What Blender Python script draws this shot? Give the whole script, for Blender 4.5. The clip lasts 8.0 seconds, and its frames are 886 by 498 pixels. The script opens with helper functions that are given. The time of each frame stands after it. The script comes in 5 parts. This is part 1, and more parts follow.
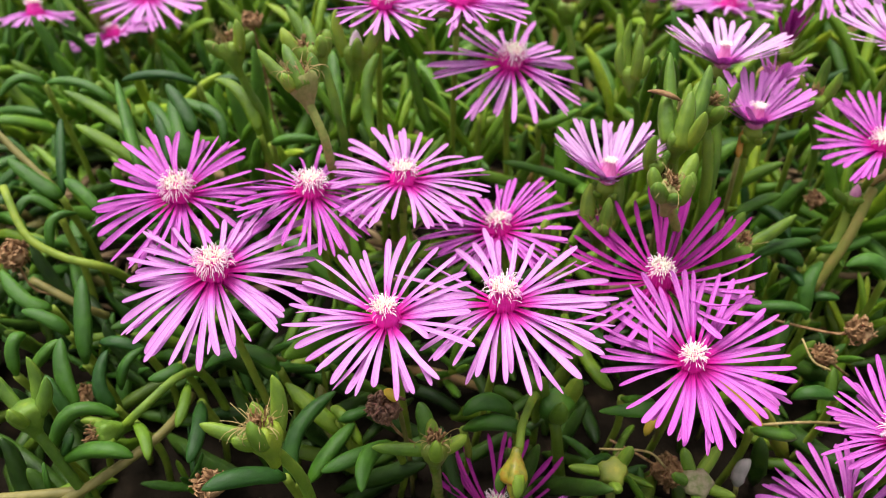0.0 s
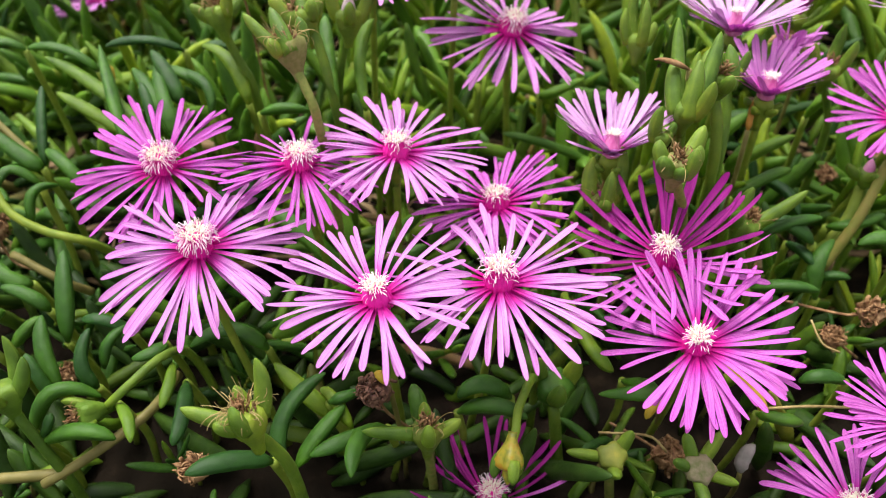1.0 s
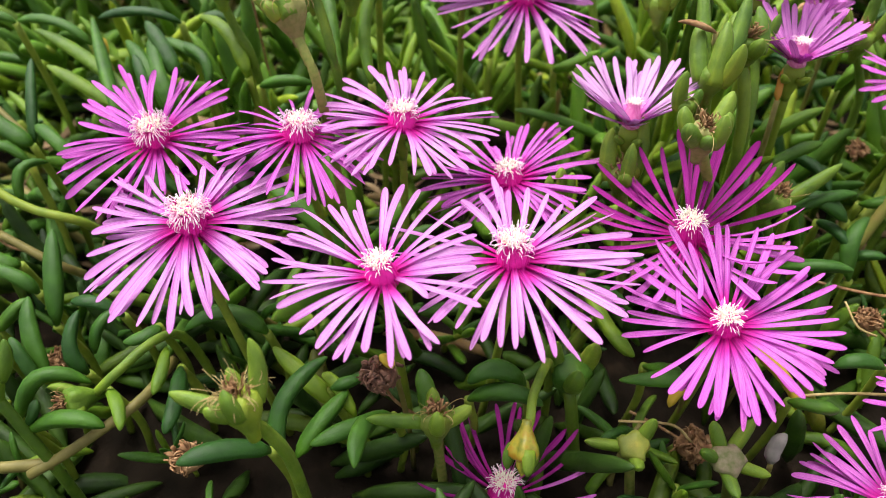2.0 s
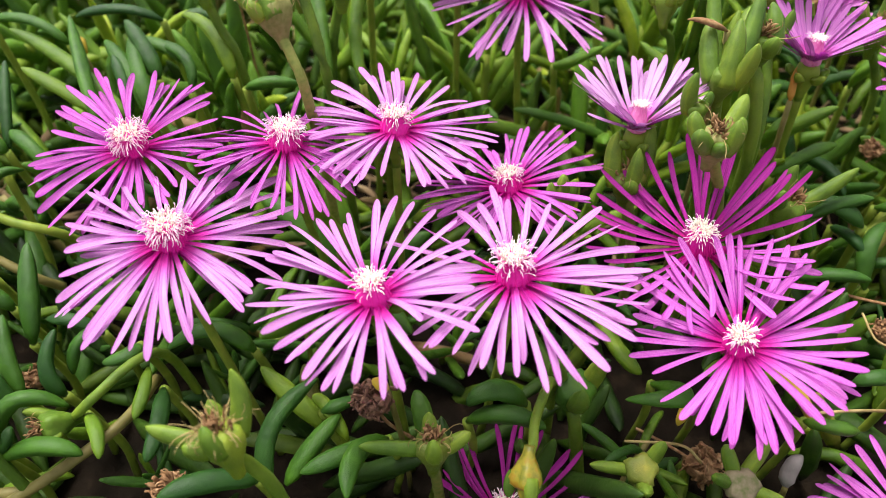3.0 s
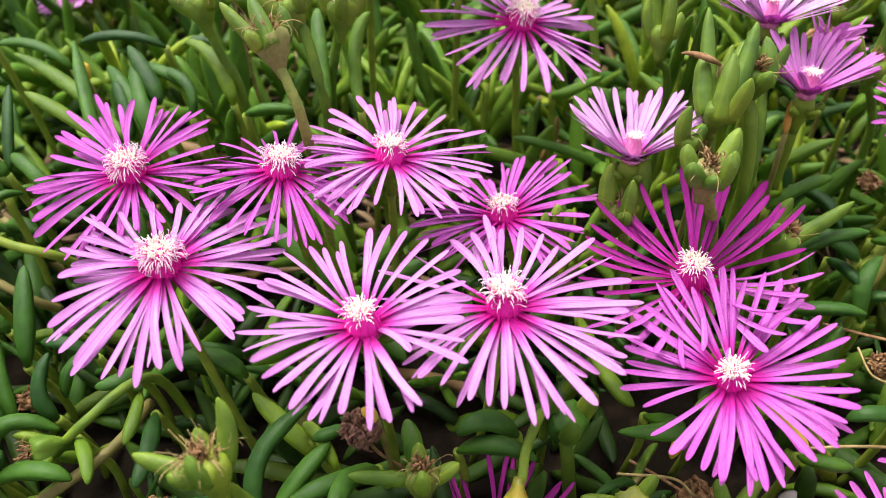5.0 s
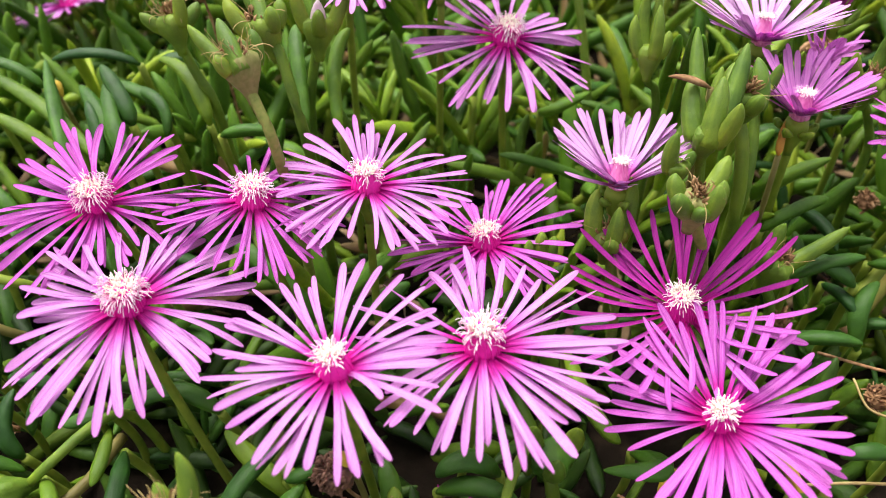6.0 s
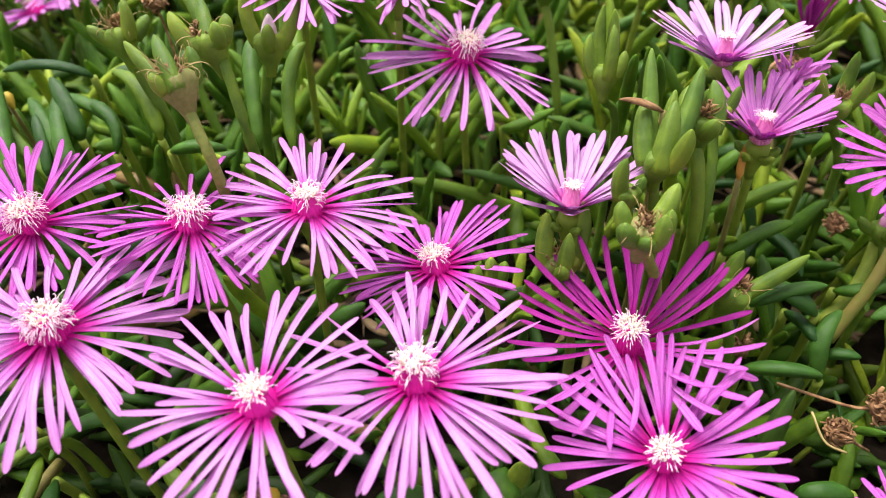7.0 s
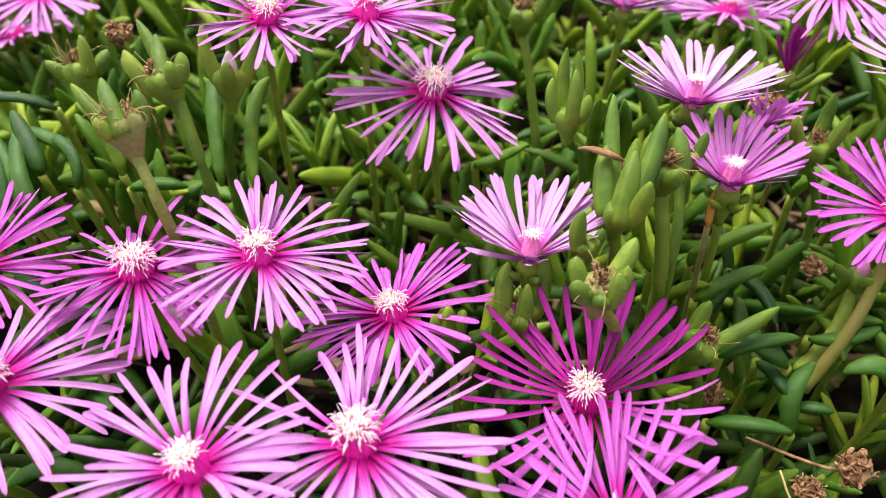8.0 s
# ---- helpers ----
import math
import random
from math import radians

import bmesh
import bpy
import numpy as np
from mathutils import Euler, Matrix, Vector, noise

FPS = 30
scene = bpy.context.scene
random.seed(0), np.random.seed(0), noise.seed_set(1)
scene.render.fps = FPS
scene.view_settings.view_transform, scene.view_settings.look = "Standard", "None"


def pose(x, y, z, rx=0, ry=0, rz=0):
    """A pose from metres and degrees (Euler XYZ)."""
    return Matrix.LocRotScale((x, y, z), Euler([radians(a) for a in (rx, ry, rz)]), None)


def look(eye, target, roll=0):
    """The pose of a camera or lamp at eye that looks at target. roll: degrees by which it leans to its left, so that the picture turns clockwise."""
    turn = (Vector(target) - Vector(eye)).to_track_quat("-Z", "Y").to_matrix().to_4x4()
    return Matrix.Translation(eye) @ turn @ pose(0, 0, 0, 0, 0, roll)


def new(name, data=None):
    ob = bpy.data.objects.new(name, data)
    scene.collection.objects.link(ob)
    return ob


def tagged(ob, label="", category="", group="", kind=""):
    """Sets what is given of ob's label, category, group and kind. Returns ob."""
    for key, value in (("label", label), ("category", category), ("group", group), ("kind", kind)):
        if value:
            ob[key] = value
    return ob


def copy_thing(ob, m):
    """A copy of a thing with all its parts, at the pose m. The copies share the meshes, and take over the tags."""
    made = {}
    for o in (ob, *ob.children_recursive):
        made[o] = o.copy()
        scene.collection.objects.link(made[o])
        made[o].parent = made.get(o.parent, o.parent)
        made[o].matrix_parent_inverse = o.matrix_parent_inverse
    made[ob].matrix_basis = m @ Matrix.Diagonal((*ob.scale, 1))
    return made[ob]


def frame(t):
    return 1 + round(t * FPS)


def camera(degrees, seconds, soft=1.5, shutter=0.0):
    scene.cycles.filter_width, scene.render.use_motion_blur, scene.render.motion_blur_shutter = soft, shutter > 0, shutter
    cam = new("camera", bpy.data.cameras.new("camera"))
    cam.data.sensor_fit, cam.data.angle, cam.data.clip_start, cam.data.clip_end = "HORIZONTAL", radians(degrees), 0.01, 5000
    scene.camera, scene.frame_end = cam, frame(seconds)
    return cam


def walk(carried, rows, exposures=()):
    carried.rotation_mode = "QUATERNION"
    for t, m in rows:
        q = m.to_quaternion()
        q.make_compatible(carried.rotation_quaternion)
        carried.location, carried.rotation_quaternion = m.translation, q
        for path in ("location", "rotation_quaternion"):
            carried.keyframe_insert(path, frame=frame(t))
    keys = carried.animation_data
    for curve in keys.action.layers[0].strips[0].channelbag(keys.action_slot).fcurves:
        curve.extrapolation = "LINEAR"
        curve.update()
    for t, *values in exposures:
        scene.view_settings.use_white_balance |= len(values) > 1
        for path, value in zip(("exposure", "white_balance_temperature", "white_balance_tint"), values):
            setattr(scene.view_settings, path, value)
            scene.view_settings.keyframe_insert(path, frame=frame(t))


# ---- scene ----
cam = camera(61.0, 8.0, soft=0.5)
PATH = [
    (0, (0.00000, 0.00000, 0.22000), (0.00000, 0.14863, 0.08617), 0.00),
    (0.5, (0.00129, 0.00259, 0.21794), (0.00106, 0.14832, 0.08096), 0.06),
    (1, (0.00211, 0.00788, 0.21470), (0.00153, 0.15128, 0.07528), 0.13),
    (1.5, (0.00204, 0.01027, 0.20878), (-0.00005, 0.15349, 0.06920), -0.24),
    (1.7, (0.00210, 0.01109, 0.20549), (-0.00078, 0.15421, 0.06583), -0.53),
    (2.8, (0.00182, 0.02470, 0.19945), (-0.00080, 0.16485, 0.05680), -0.91),
    (3, (0.00242, 0.02613, 0.19912), (-0.00010, 0.16622, 0.05640), -0.93),
    (3.5, (0.00150, 0.02278, 0.19865), (-0.00132, 0.16411, 0.05717), -1.07),
    (4, (0.00376, 0.02089, 0.19856), (0.00089, 0.16413, 0.05901), -0.73),
    (4.5, (0.00578, 0.02318, 0.20010), (0.00155, 0.16789, 0.06212), -0.57),
    (4.7, (0.00559, 0.02471, 0.20013), (0.00140, 0.16931, 0.06203), -0.53),
    (5.8, (0.00915, 0.03584, 0.20268), (0.00467, 0.17881, 0.06289), -1.24),
    (6, (0.01101, 0.03883, 0.20221), (0.00646, 0.18182, 0.06245), -1.03),
    (6.5, (0.01612, 0.04427, 0.20291), (0.01068, 0.18735, 0.06326), -1.11),
    (7, (0.02485, 0.04752, 0.20217), (0.01964, 0.19069, 0.06263), -0.62),
    (7.5, (0.03075, 0.05073, 0.20465), (0.02407, 0.19475, 0.06604), -0.80),
    (8, (0.03727, 0.05913, 0.20567), (0.02961, 0.20323, 0.06719), -0.73),
]
walk(cam, [(t, look(eye, target, roll)) for t, eye, target, roll in PATH], exposures=[(0.0, 1.33, 6500, 14), (1.5, 1.40, 6500, 15), (4.0, 1.46, 6500, 17), (6.0, 1.48, 6500, 18), (8.0, 1.51, 6500, 20)])
# a phone's small aperture, focused on the front blooms
cam.data.dof.use_dof = True
cam.data.dof.focus_distance = 0.184
cam.data.dof.aperture_fstop = 16.0

# ---- light: a bright overcast sky ----
world = bpy.data.worlds.new("sky")
scene.world = world
world.use_nodes = True
wn, wl = world.node_tree.nodes, world.node_tree.links
sky = wn.new("ShaderNodeTexSky")
sky.sky_type = "NISHITA"
sky.sun_disc = False
sky.sun_elevation, sky.sun_rotation = radians(69), radians(-41)
sky.air_density, sky.dust_density, sky.ozone_density = 1.0, 3.0, 1.0
grey = wn.new("ShaderNodeHueSaturation")
grey.inputs["Saturation"].default_value = 0.1
wl.new(sky.outputs[0], grey.inputs["Color"])
wl.new(grey.outputs[0], wn["Background"].inputs[0])
wn["Background"].inputs[1].default_value = 0.095
sun_data = bpy.data.lights.new("sun", "SUN")
sun_data.energy, sun_data.angle, sun_data.color = 2.0, radians(36), (1.0, 0.96, 0.9)
sun = new("sun", sun_data)
sun.matrix_world = look((-0.6, 0.7, 2.4), (0, 0, 0))


# ---- materials ----
def node(nt, kind, **inputs):
    n = nt.nodes.new(kind)
    for key, value in inputs.items():
        n.inputs[key.replace("_", " ")].default_value = value
    return n


def ramp(nt, source, stops):
    n = nt.nodes.new("ShaderNodeValToRGB")
    els = n.color_ramp.elements
    while len(els) < len(stops):
        els.new(0.5)
    for el, (at, colour) in zip(els, stops):
        el.position, el.color = at, (*colour, 1)
    nt.links.new(source, n.inputs[0])
    return n.outputs[0]


def mixed(nt, factor, a, b, blend="MIX"):
    n = nt.nodes.new("ShaderNodeMix")
    n.data_type, n.blend_type = "RGBA", blend
    for socket, value in ((n.inputs[0], factor), (n.inputs[6], a), (n.inputs[7], b)):
        if isinstance(value, bpy.types.NodeSocket):
            nt.links.new(value, socket)
        elif isinstance(value, (int, float)):
            socket.default_value = value
        else:
            socket.default_value = (*value, 1)
    return n.outputs[2]


def material(name):
    m = bpy.data.materials.new(name)
    m.use_nodes = True
    nt = m.node_tree
    return m, nt, nt.nodes["Principled BSDF"]


def grain(nt, scale, detail=3.0, coords="Object"):
    tc = nt.nodes.new("ShaderNodeTexCoord")
    n = node(nt, "ShaderNodeTexNoise", Scale=scale, Detail=detail)
    nt.links.new(tc.outputs[coords], n.inputs["Vector"])
    return n.outputs[0]


def bumped(nt, bsdf, height, strength, distance):
    b = node(nt, "ShaderNodeBump", Strength=strength, Distance=distance)
    nt.links.new(height, b.inputs["Height"])
    nt.links.new(b.outputs[0], bsdf.inputs["Normal"])


def along(nt):
    uv = nt.nodes.new("ShaderNodeUVMap")
    sep = nt.nodes.new("ShaderNodeSeparateXYZ")
    nt.links.new(uv.outputs[0], sep.inputs[0])
    return uv.outputs[0], sep.outputs[0], sep.outputs[1]


def petal_material(name, body, throat, reach, pale=0.5, cup=False, low=0.40, light=(0.99, 0.53, 0.95)):
    """Silky petal: deep at the claw, lighter along the blade, paler down the middle where gloss is put into the colour,
    with fine veins along its length.
    """
    m, nt, b = material(name)
    uv, u, v = along(nt)
    near = tuple(0.45 * c + 0.55 * d for c, d in zip(body, throat))
    base = ramp(nt, u, [(0.0, throat), (reach, throat), (reach + 0.10, near), (reach + 0.22, body), (1.0, tuple(c * 0.97 for c in body))])
    mp = node(nt, "ShaderNodeMapping", Scale=(1.3, 22.0, 1.0))
    nt.links.new(uv, mp.inputs[0])
    info = nt.nodes.new("ShaderNodeObjectInfo")
    shift = nt.nodes.new("ShaderNodeVectorMath")
    far = nt.nodes.new("ShaderNodeMath")
    far.operation = "MULTIPLY"
    far.inputs[1].default_value = 57.0
    nt.links.new(info.outputs["Random"], far.inputs[0])
    nt.links.new(mp.outputs[0], shift.inputs[0])
    nt.links.new(far.outputs[0], shift.inputs[1])
    vein = node(nt, "ShaderNodeTexNoise", Scale=1.0, Detail=4.0, Roughness=0.6)
    nt.links.new(shift.outputs[0], vein.inputs["Vector"])
    streak = ramp(nt, vein.outputs[0], [(0.34, (0.40, 0.10, 0.46)), (0.50, (1, 1, 1))])
    tone = ramp(nt, info.outputs["Random"], [(0.0, (0.92, 0.72, 0.93)), (0.45, (0.97, 0.92, 0.98)), (1.0, (1.0, 1.0, 1.0))])
    col = mixed(nt, 1.0, base, tone, "MULTIPLY")
    # pale mid-blade streaks: the petal's sheen painted as colour
    bloom = ramp(nt, vein.outputs[0], [(low, (0.12, 0.12, 0.12)), (low + 0.2, (1, 1, 1))])
    face = ramp(nt, u, [(reach + 0.10, (0, 0, 0)), (0.50, (1, 1, 1)), (0.95, (0.75, 0.75, 0.75))])
    k = nt.nodes.new("ShaderNodeMath")
    k.operation = "MULTIPLY"
    k.inputs[1].default_value = pale
    amount = mixed(nt, 1.0, bloom if not cup else (1.0, 1.0, 1.0), face, "MULTIPLY")
    bw = nt.nodes.new("ShaderNodeRGBToBW")
    nt.links.new(amount, bw.inputs[0])
    nt.links.new(bw.outputs[0], k.inputs[0])
    k.use_clamp = True
    col = mixed(nt, k.outputs[0], col, light)
    col = mixed(nt, 0.5, col, streak, "MULTIPLY")
    edge = ramp(nt, v, [(0.0, (0.66, 0.30, 0.74)), (0.16, (1, 1, 1)), (0.84, (1, 1, 1)), (1.0, (0.66, 0.30, 0.74))])
    col = mixed(nt, 0.85, col, edge, "MULTIPLY")
    nt.links.new(col, b.inputs["Base Color"])
    b.inputs["Roughness"].default_value = 0.42
    b.inputs["Specular IOR Level"].default_value = 0.32
    bumped(nt, b, vein.outputs[0], 0.85, 0.0005)
    glow = nt.nodes.new("ShaderNodeBsdfTranslucent")
    nt.links.new(col, glow.inputs[0])
    mix = nt.nodes.new("ShaderNodeMixShader")
    mix.inputs[0].default_value = 0.33
    nt.links.new(b.outputs[0], mix.inputs[1])
    nt.links.new(glow.outputs[0], mix.inputs[2])
    nt.links.new(mix.outputs[0], nt.nodes["Material Output"].inputs[0])
    return m


def leaf_material(name, dark, light, warm, island=False, rough=0.5):
    """Fleshy leaf with glistening papillae, from blue-green to yellow-green."""
    m, nt, b = material(name)
    if island:
        rnd = nt.nodes.new("ShaderNodeNewGeometry").outputs["Random Per Island"]
    else:
        rnd = nt.nodes.new("ShaderNodeObjectInfo").outputs["Random"]
    uv, u, v = along(nt)
    stops = [(0.0, dark), (0.55, light), (0.82, light), (0.955, warm)]
    if island:
        stops += [(0.965, (0.20, 0.125, 0.055)), (1.0, (0.30, 0.20, 0.09))]
    tone = ramp(nt, rnd, stops)
    foot = ramp(nt, u, [(0.0, (1.25, 1.2, 0.9)), (0.3, (1, 1, 1)), (0.9, (1, 1, 1)), (1.0, (1.35, 1.15, 0.85))])
    col = mixed(nt, 1.0, tone, foot, "MULTIPLY")
    ridge = ramp(nt, v, [(0.0, (0.92, 0.94, 0.92)), (0.7, (1, 1, 1)), (1.0, (1.4, 1.3, 1.15))])
    col = mixed(nt, 0.8, col, ridge, "MULTIPLY")
    patch = ramp(nt, grain(nt, 160.0, 4.0), [(0.30, (0.62, 0.70, 0.68)), (0.70, (1.28, 1.20, 1.05))])
    col = mixed(nt, 1.0, col, patch, "MULTIPLY")
    tc = nt.nodes.new("ShaderNodeTexCoord")
    cell = node(nt, "ShaderNodeTexVoronoi", Scale=4200.0)
    nt.links.new(tc.outputs["Object"], cell.inputs["Vector"])
    dots = ramp(nt, cell.outputs["Distance"], [(0.0, (1.7, 1.55, 1.5)), (0.3, (1.05, 1.05, 1.0)), (0.8, (0.74, 0.80, 0.76))])
    col = mixed(nt, 0.4, col, dots, "MULTIPLY")
    nt.links.new(col, b.inputs["Base Color"])
    b.inputs["Subsurface Weight"].default_value = 0.2
    b.inputs["Subsurface Radius"].default_value = (0.6, 1.0, 0.2)
    b.inputs["Subsurface Scale"].default_value = 0.003
    b.inputs["Roughness"].default_value = rough
    b.inputs["Specular IOR Level"].default_value = 0.27
    lumps = node(nt, "ShaderNodeBump", Strength=0.5, Distance=0.0006)
    nt.links.new(grain(nt, 420.0, 4.0), lumps.inputs["Height"])
    pits = node(nt, "ShaderNodeBump", Strength=0.36, Distance=-0.00018)
    nt.links.new(cell.outputs["Distance"], pits.inputs["Height"])
    nt.links.new(lumps.outputs[0], pits.inputs["Normal"])
    nt.links.new(pits.outputs[0], b.inputs["Normal"])
    return m


def plain_material(name, stops, scale, rough=0.7, bump=0.4, depth=0.0005, gloss=0.4):
    m, nt, b = material(name)
    g = grain(nt, scale, 5.0)
    col = ramp(nt, g, stops)
    nt.links.new(col, b.inputs["Base Color"])
    b.inputs["Roughness"].default_value = rough
    b.inputs["Specular IOR Level"].default_value = gloss
    bumped(nt, b, g, bump, depth)
    return m


def thread_material(name, root, mid, tip, at):
    m, nt, b = material(name)
    uv, u, v = along(nt)
    nt.links.new(ramp(nt, u, [(0.0, root), (at, root), (at + 0.25, mid), (1.0, tip)]), b.inputs["Base Color"])
    b.inputs["Roughness"].default_value = 0.5
    return m


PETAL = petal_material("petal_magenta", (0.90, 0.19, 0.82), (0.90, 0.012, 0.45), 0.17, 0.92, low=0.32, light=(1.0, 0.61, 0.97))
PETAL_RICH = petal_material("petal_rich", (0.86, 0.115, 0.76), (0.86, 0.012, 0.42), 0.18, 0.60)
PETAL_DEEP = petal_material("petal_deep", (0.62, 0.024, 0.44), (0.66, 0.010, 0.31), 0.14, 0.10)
PETAL_PALE = petal_material("petal_pale", (0.90, 0.34, 0.86), (0.84, 0.12, 0.56), 0.12, 1.0, True, light=(1.0, 0.68, 0.98))
PETAL_ROSE = petal_material("petal_rose", (0.93, 0.24, 0.84), (0.88, 0.09, 0.54), 0.12, 0.6, True)
THROAT = plain_material("throat", [(0.3, (0.72, 0.008, 0.32)), (0.7, (0.86, 0.025, 0.42))], 700.0, 0.5, 0.5)
FILAMENT = thread_material("filament", (0.70, 0.03, 0.34), (0.86, 0.56, 0.72), (0.93, 0.88, 0.88), 0.15)
STAMEN = thread_material("stamen", (0.74, 0.42, 0.46), (0.89, 0.84, 0.72), (0.94, 0.92, 0.78), 0.15)
THROAT_PALE = plain_material("throat_pale", [(0.3, (0.72, 0.16, 0.42)), (0.7, (0.84, 0.34, 0.60))], 700.0, 0.5, 0.5)
LEAF = leaf_material("leaf_green", (0.012, 0.055, 0.008), (0.039, 0.118, 0.010), (0.107, 0.189, 0.010))
LEAF_MID = leaf_material("leaf_mid", (0.035, 0.107, 0.010), (0.080, 0.187, 0.012), (0.165, 0.263, 0.013))
# yellower leaves, also lightened to stand for stronger light at the back
LEAF_BACK = leaf_material("leaf_back", (0.082, 0.179, 0.014), (0.160, 0.268, 0.018), (0.272, 0.357, 0.023))
LEAF_FAR = leaf_material("leaf_far", (0.033, 0.089, 0.008), (0.102, 0.194, 0.012), (0.242, 0.326, 0.018), island=True)
LEAF_FRESH = leaf_material("leaf_fresh", (0.080, 0.159, 0.017), (0.130, 0.211, 0.022), (0.185, 0.258, 0.027))
SEPAL_DULL = leaf_material("sepal_dull", (0.099, 0.143, 0.021), (0.149, 0.189, 0.030), (0.225, 0.230, 0.051))
# low leaves, with the shade between the shoots put into their colour
LEAF_SHADED = leaf_material("leaf_shaded", (0.016, 0.044, 0.007), (0.033, 0.079, 0.008), (0.078, 0.126, 0.008), island=True)
DRY_DARK = plain_material("dry_dark", [(0.3, (0.045, 0.018, 0.012)), (0.55, (0.15, 0.07, 0.04)), (0.8, (0.38, 0.22, 0.14))], 900.0, 0.6, 0.9)
STEM = plain_material("stem_green", [(0.3, (0.12, 0.19, 0.018)), (0.7, (0.215, 0.275, 0.028))], 220.0, 0.55, gloss=0.25)
STEM_TAN = plain_material("stem_tan", [(0.3, (0.123, 0.114, 0.023)), (0.7, (0.209, 0.180, 0.049))], 260.0, 0.6)
CUP_TAN = plain_material("cup_tan", [(0.3, (0.129, 0.155, 0.025)), (0.5, (0.181, 0.188, 0.045)), (0.7, (0.224, 0.216, 0.065))], 700.0, 0.6)
CUP_DULL = plain_material("cup_dull", [(0.3, (0.13, 0.175, 0.026)), (0.5, (0.19, 0.220, 0.040)), (0.7, (0.24, 0.225, 0.055))], 700.0, 0.6)
DRY = plain_material("dry_brown", [(0.3, (0.10, 0.045, 0.018)), (0.5, (0.25, 0.135, 0.055)), (0.75, (0.48, 0.31, 0.16))], 420.0, 0.85, 0.8)
BUD_TIP = plain_material("bud_tip", [(0.3, (0.62, 0.40, 0.52)), (0.7, (0.80, 0.70, 0.70))], 500.0, 0.5)
BUD_FACE = plain_material("bud_face", [(0.35, (0.12, 0.14, 0.04)), (0.6, (0.24, 0.20, 0.12))], 500.0, 0.6)
STEM_RED = plain_material("stem_red", [(0.3, (0.15, 0.175, 0.026)), (0.7, (0.22, 0.175, 0.045))], 260.0, 0.6, gloss=0.25)
STRAW = plain_material("straw", [(0.3, (0.25, 0.175, 0.055)), (0.7, (0.46, 0.36, 0.15))], 300.0, 0.8)
LITTER = plain_material("litter", [(0.3, (0.10, 0.062, 0.028)), (0.5, (0.20, 0.135, 0.065)), (0.75, (0.34, 0.26, 0.14))], 60.0, 0.9)
POD = plain_material("pod_yellow", [(0.32, (0.13, 0.16, 0.02)), (0.5, (0.33, 0.29, 0.03)), (0.62, (0.36, 0.20, 0.02)), (0.8, (0.16, 0.09, 0.02))], 330.0, 0.3)
ORANGE = plain_material("leaf_orange", [(0.3, (0.40, 0.17, 0.02)), (0.7, (0.52, 0.26, 0.04))], 300.0, 0.6)
BLEACHED = plain_material("leaf_bleached", [(0.3, (0.17, 0.16, 0.14)), (0.7, (0.30, 0.28, 0.25))], 300.0, 0.7)
BUD_PINK = plain_material("bud_pink", [(0.3, (0.62, 0.18, 0.42)), (0.7, (0.75, 0.36, 0.55))], 500.0, 0.5)
YELLOW = plain_material("leaf_yellow", [(0.3, (0.45, 0.33, 0.02)), (0.7, (0.58, 0.40, 0.04))], 200.0, 0.5)
# nearly black, so that the soil carries the shade of the gaps
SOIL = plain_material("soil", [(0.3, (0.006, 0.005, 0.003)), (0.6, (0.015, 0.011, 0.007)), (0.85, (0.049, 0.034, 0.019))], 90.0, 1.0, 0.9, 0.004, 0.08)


# ---- building helpers ----
def sweep(path, wide, thick, sides=8, ref=(0, 0, 1)):
    """A closed tube along a path with an elliptical section. Gives points, faces, and (along, round) for each point."""
    path = np.asarray(path, float)
    n = len(path)
    wide, thick = np.broadcast_to(wide, n), np.broadcast_to(thick, n)
    ahead = np.gradient(path, axis=0)
    ahead /= np.linalg.norm(ahead, axis=1)[:, None] + 1e-12
    side = np.cross(np.asarray(ref, float), ahead)
    weak = np.linalg.norm(side, axis=1) < 0.15
    side[weak] = np.cross((0.31, 0.95, 0.05), ahead[weak])
    for k in range(1, n):
        if side[k] @ side[k - 1] < 0:
            side[k] = -side[k]
    side /= np.linalg.norm(side, axis=1)[:, None] + 1e-12
    up = np.cross(ahead, side)
    a = np.arange(sides) * 2 * math.pi / sides
    ring = path[:, None] + (np.cos(a)[None, :, None] * side[:, None] * wide[:, None, None] + np.sin(a)[None, :, None] * up[:, None] * thick[:, None, None])
    points = np.concatenate([ring.reshape(-1, 3), path[:1], path[-1:]])
    s = np.linspace(0, 1, n)
    uv = np.stack([np.repeat(s, sides), np.tile((np.cos(a) + 1) / 2, n)], 1)
    uv = np.concatenate([uv, [[0, 0.5], [1, 0.5]]])
    faces = []
    for i in range(n - 1):
        for j in range(sides):
            k = (j + 1) % sides
            faces.append((i * sides + j, i * sides + k, (i + 1) * sides + k, (i + 1) * sides + j))
    for j in range(sides):
        k = (j + 1) % sides
        faces.append((n * sides, k, j))
        faces.append((n * sides + 1, (n - 1) * sides + j, (n - 1) * sides + k))
    return points, faces, uv


def joined(pieces):
    points, faces, uv, at = [], [], [], 0
    for p, f, t in pieces:
        points.append(p)
        uv.append(t)
        faces += [tuple(v + at for v in face) for face in f]
        at += len(p)
    return np.concatenate(points), faces, np.concatenate(uv)


def mesh_of(name, shape, mat):
    points, faces, uv = shape
    me = bpy.data.meshes.new(name)
    me.from_pydata(points.tolist(), [], faces)
    me.polygons.foreach_set("use_smooth", np.ones(len(faces), bool))
    layer = me.uv_layers.new(name="UVMap")
    idx = np.empty(len(me.loops), np.int32)
    me.loops.foreach_get("vertex_index", idx)
    layer.data.foreach_set("uv", np.asarray(uv)[idx].astype(np.float32).ravel())
    me.materials.append(mat)
    me.update()
    return me


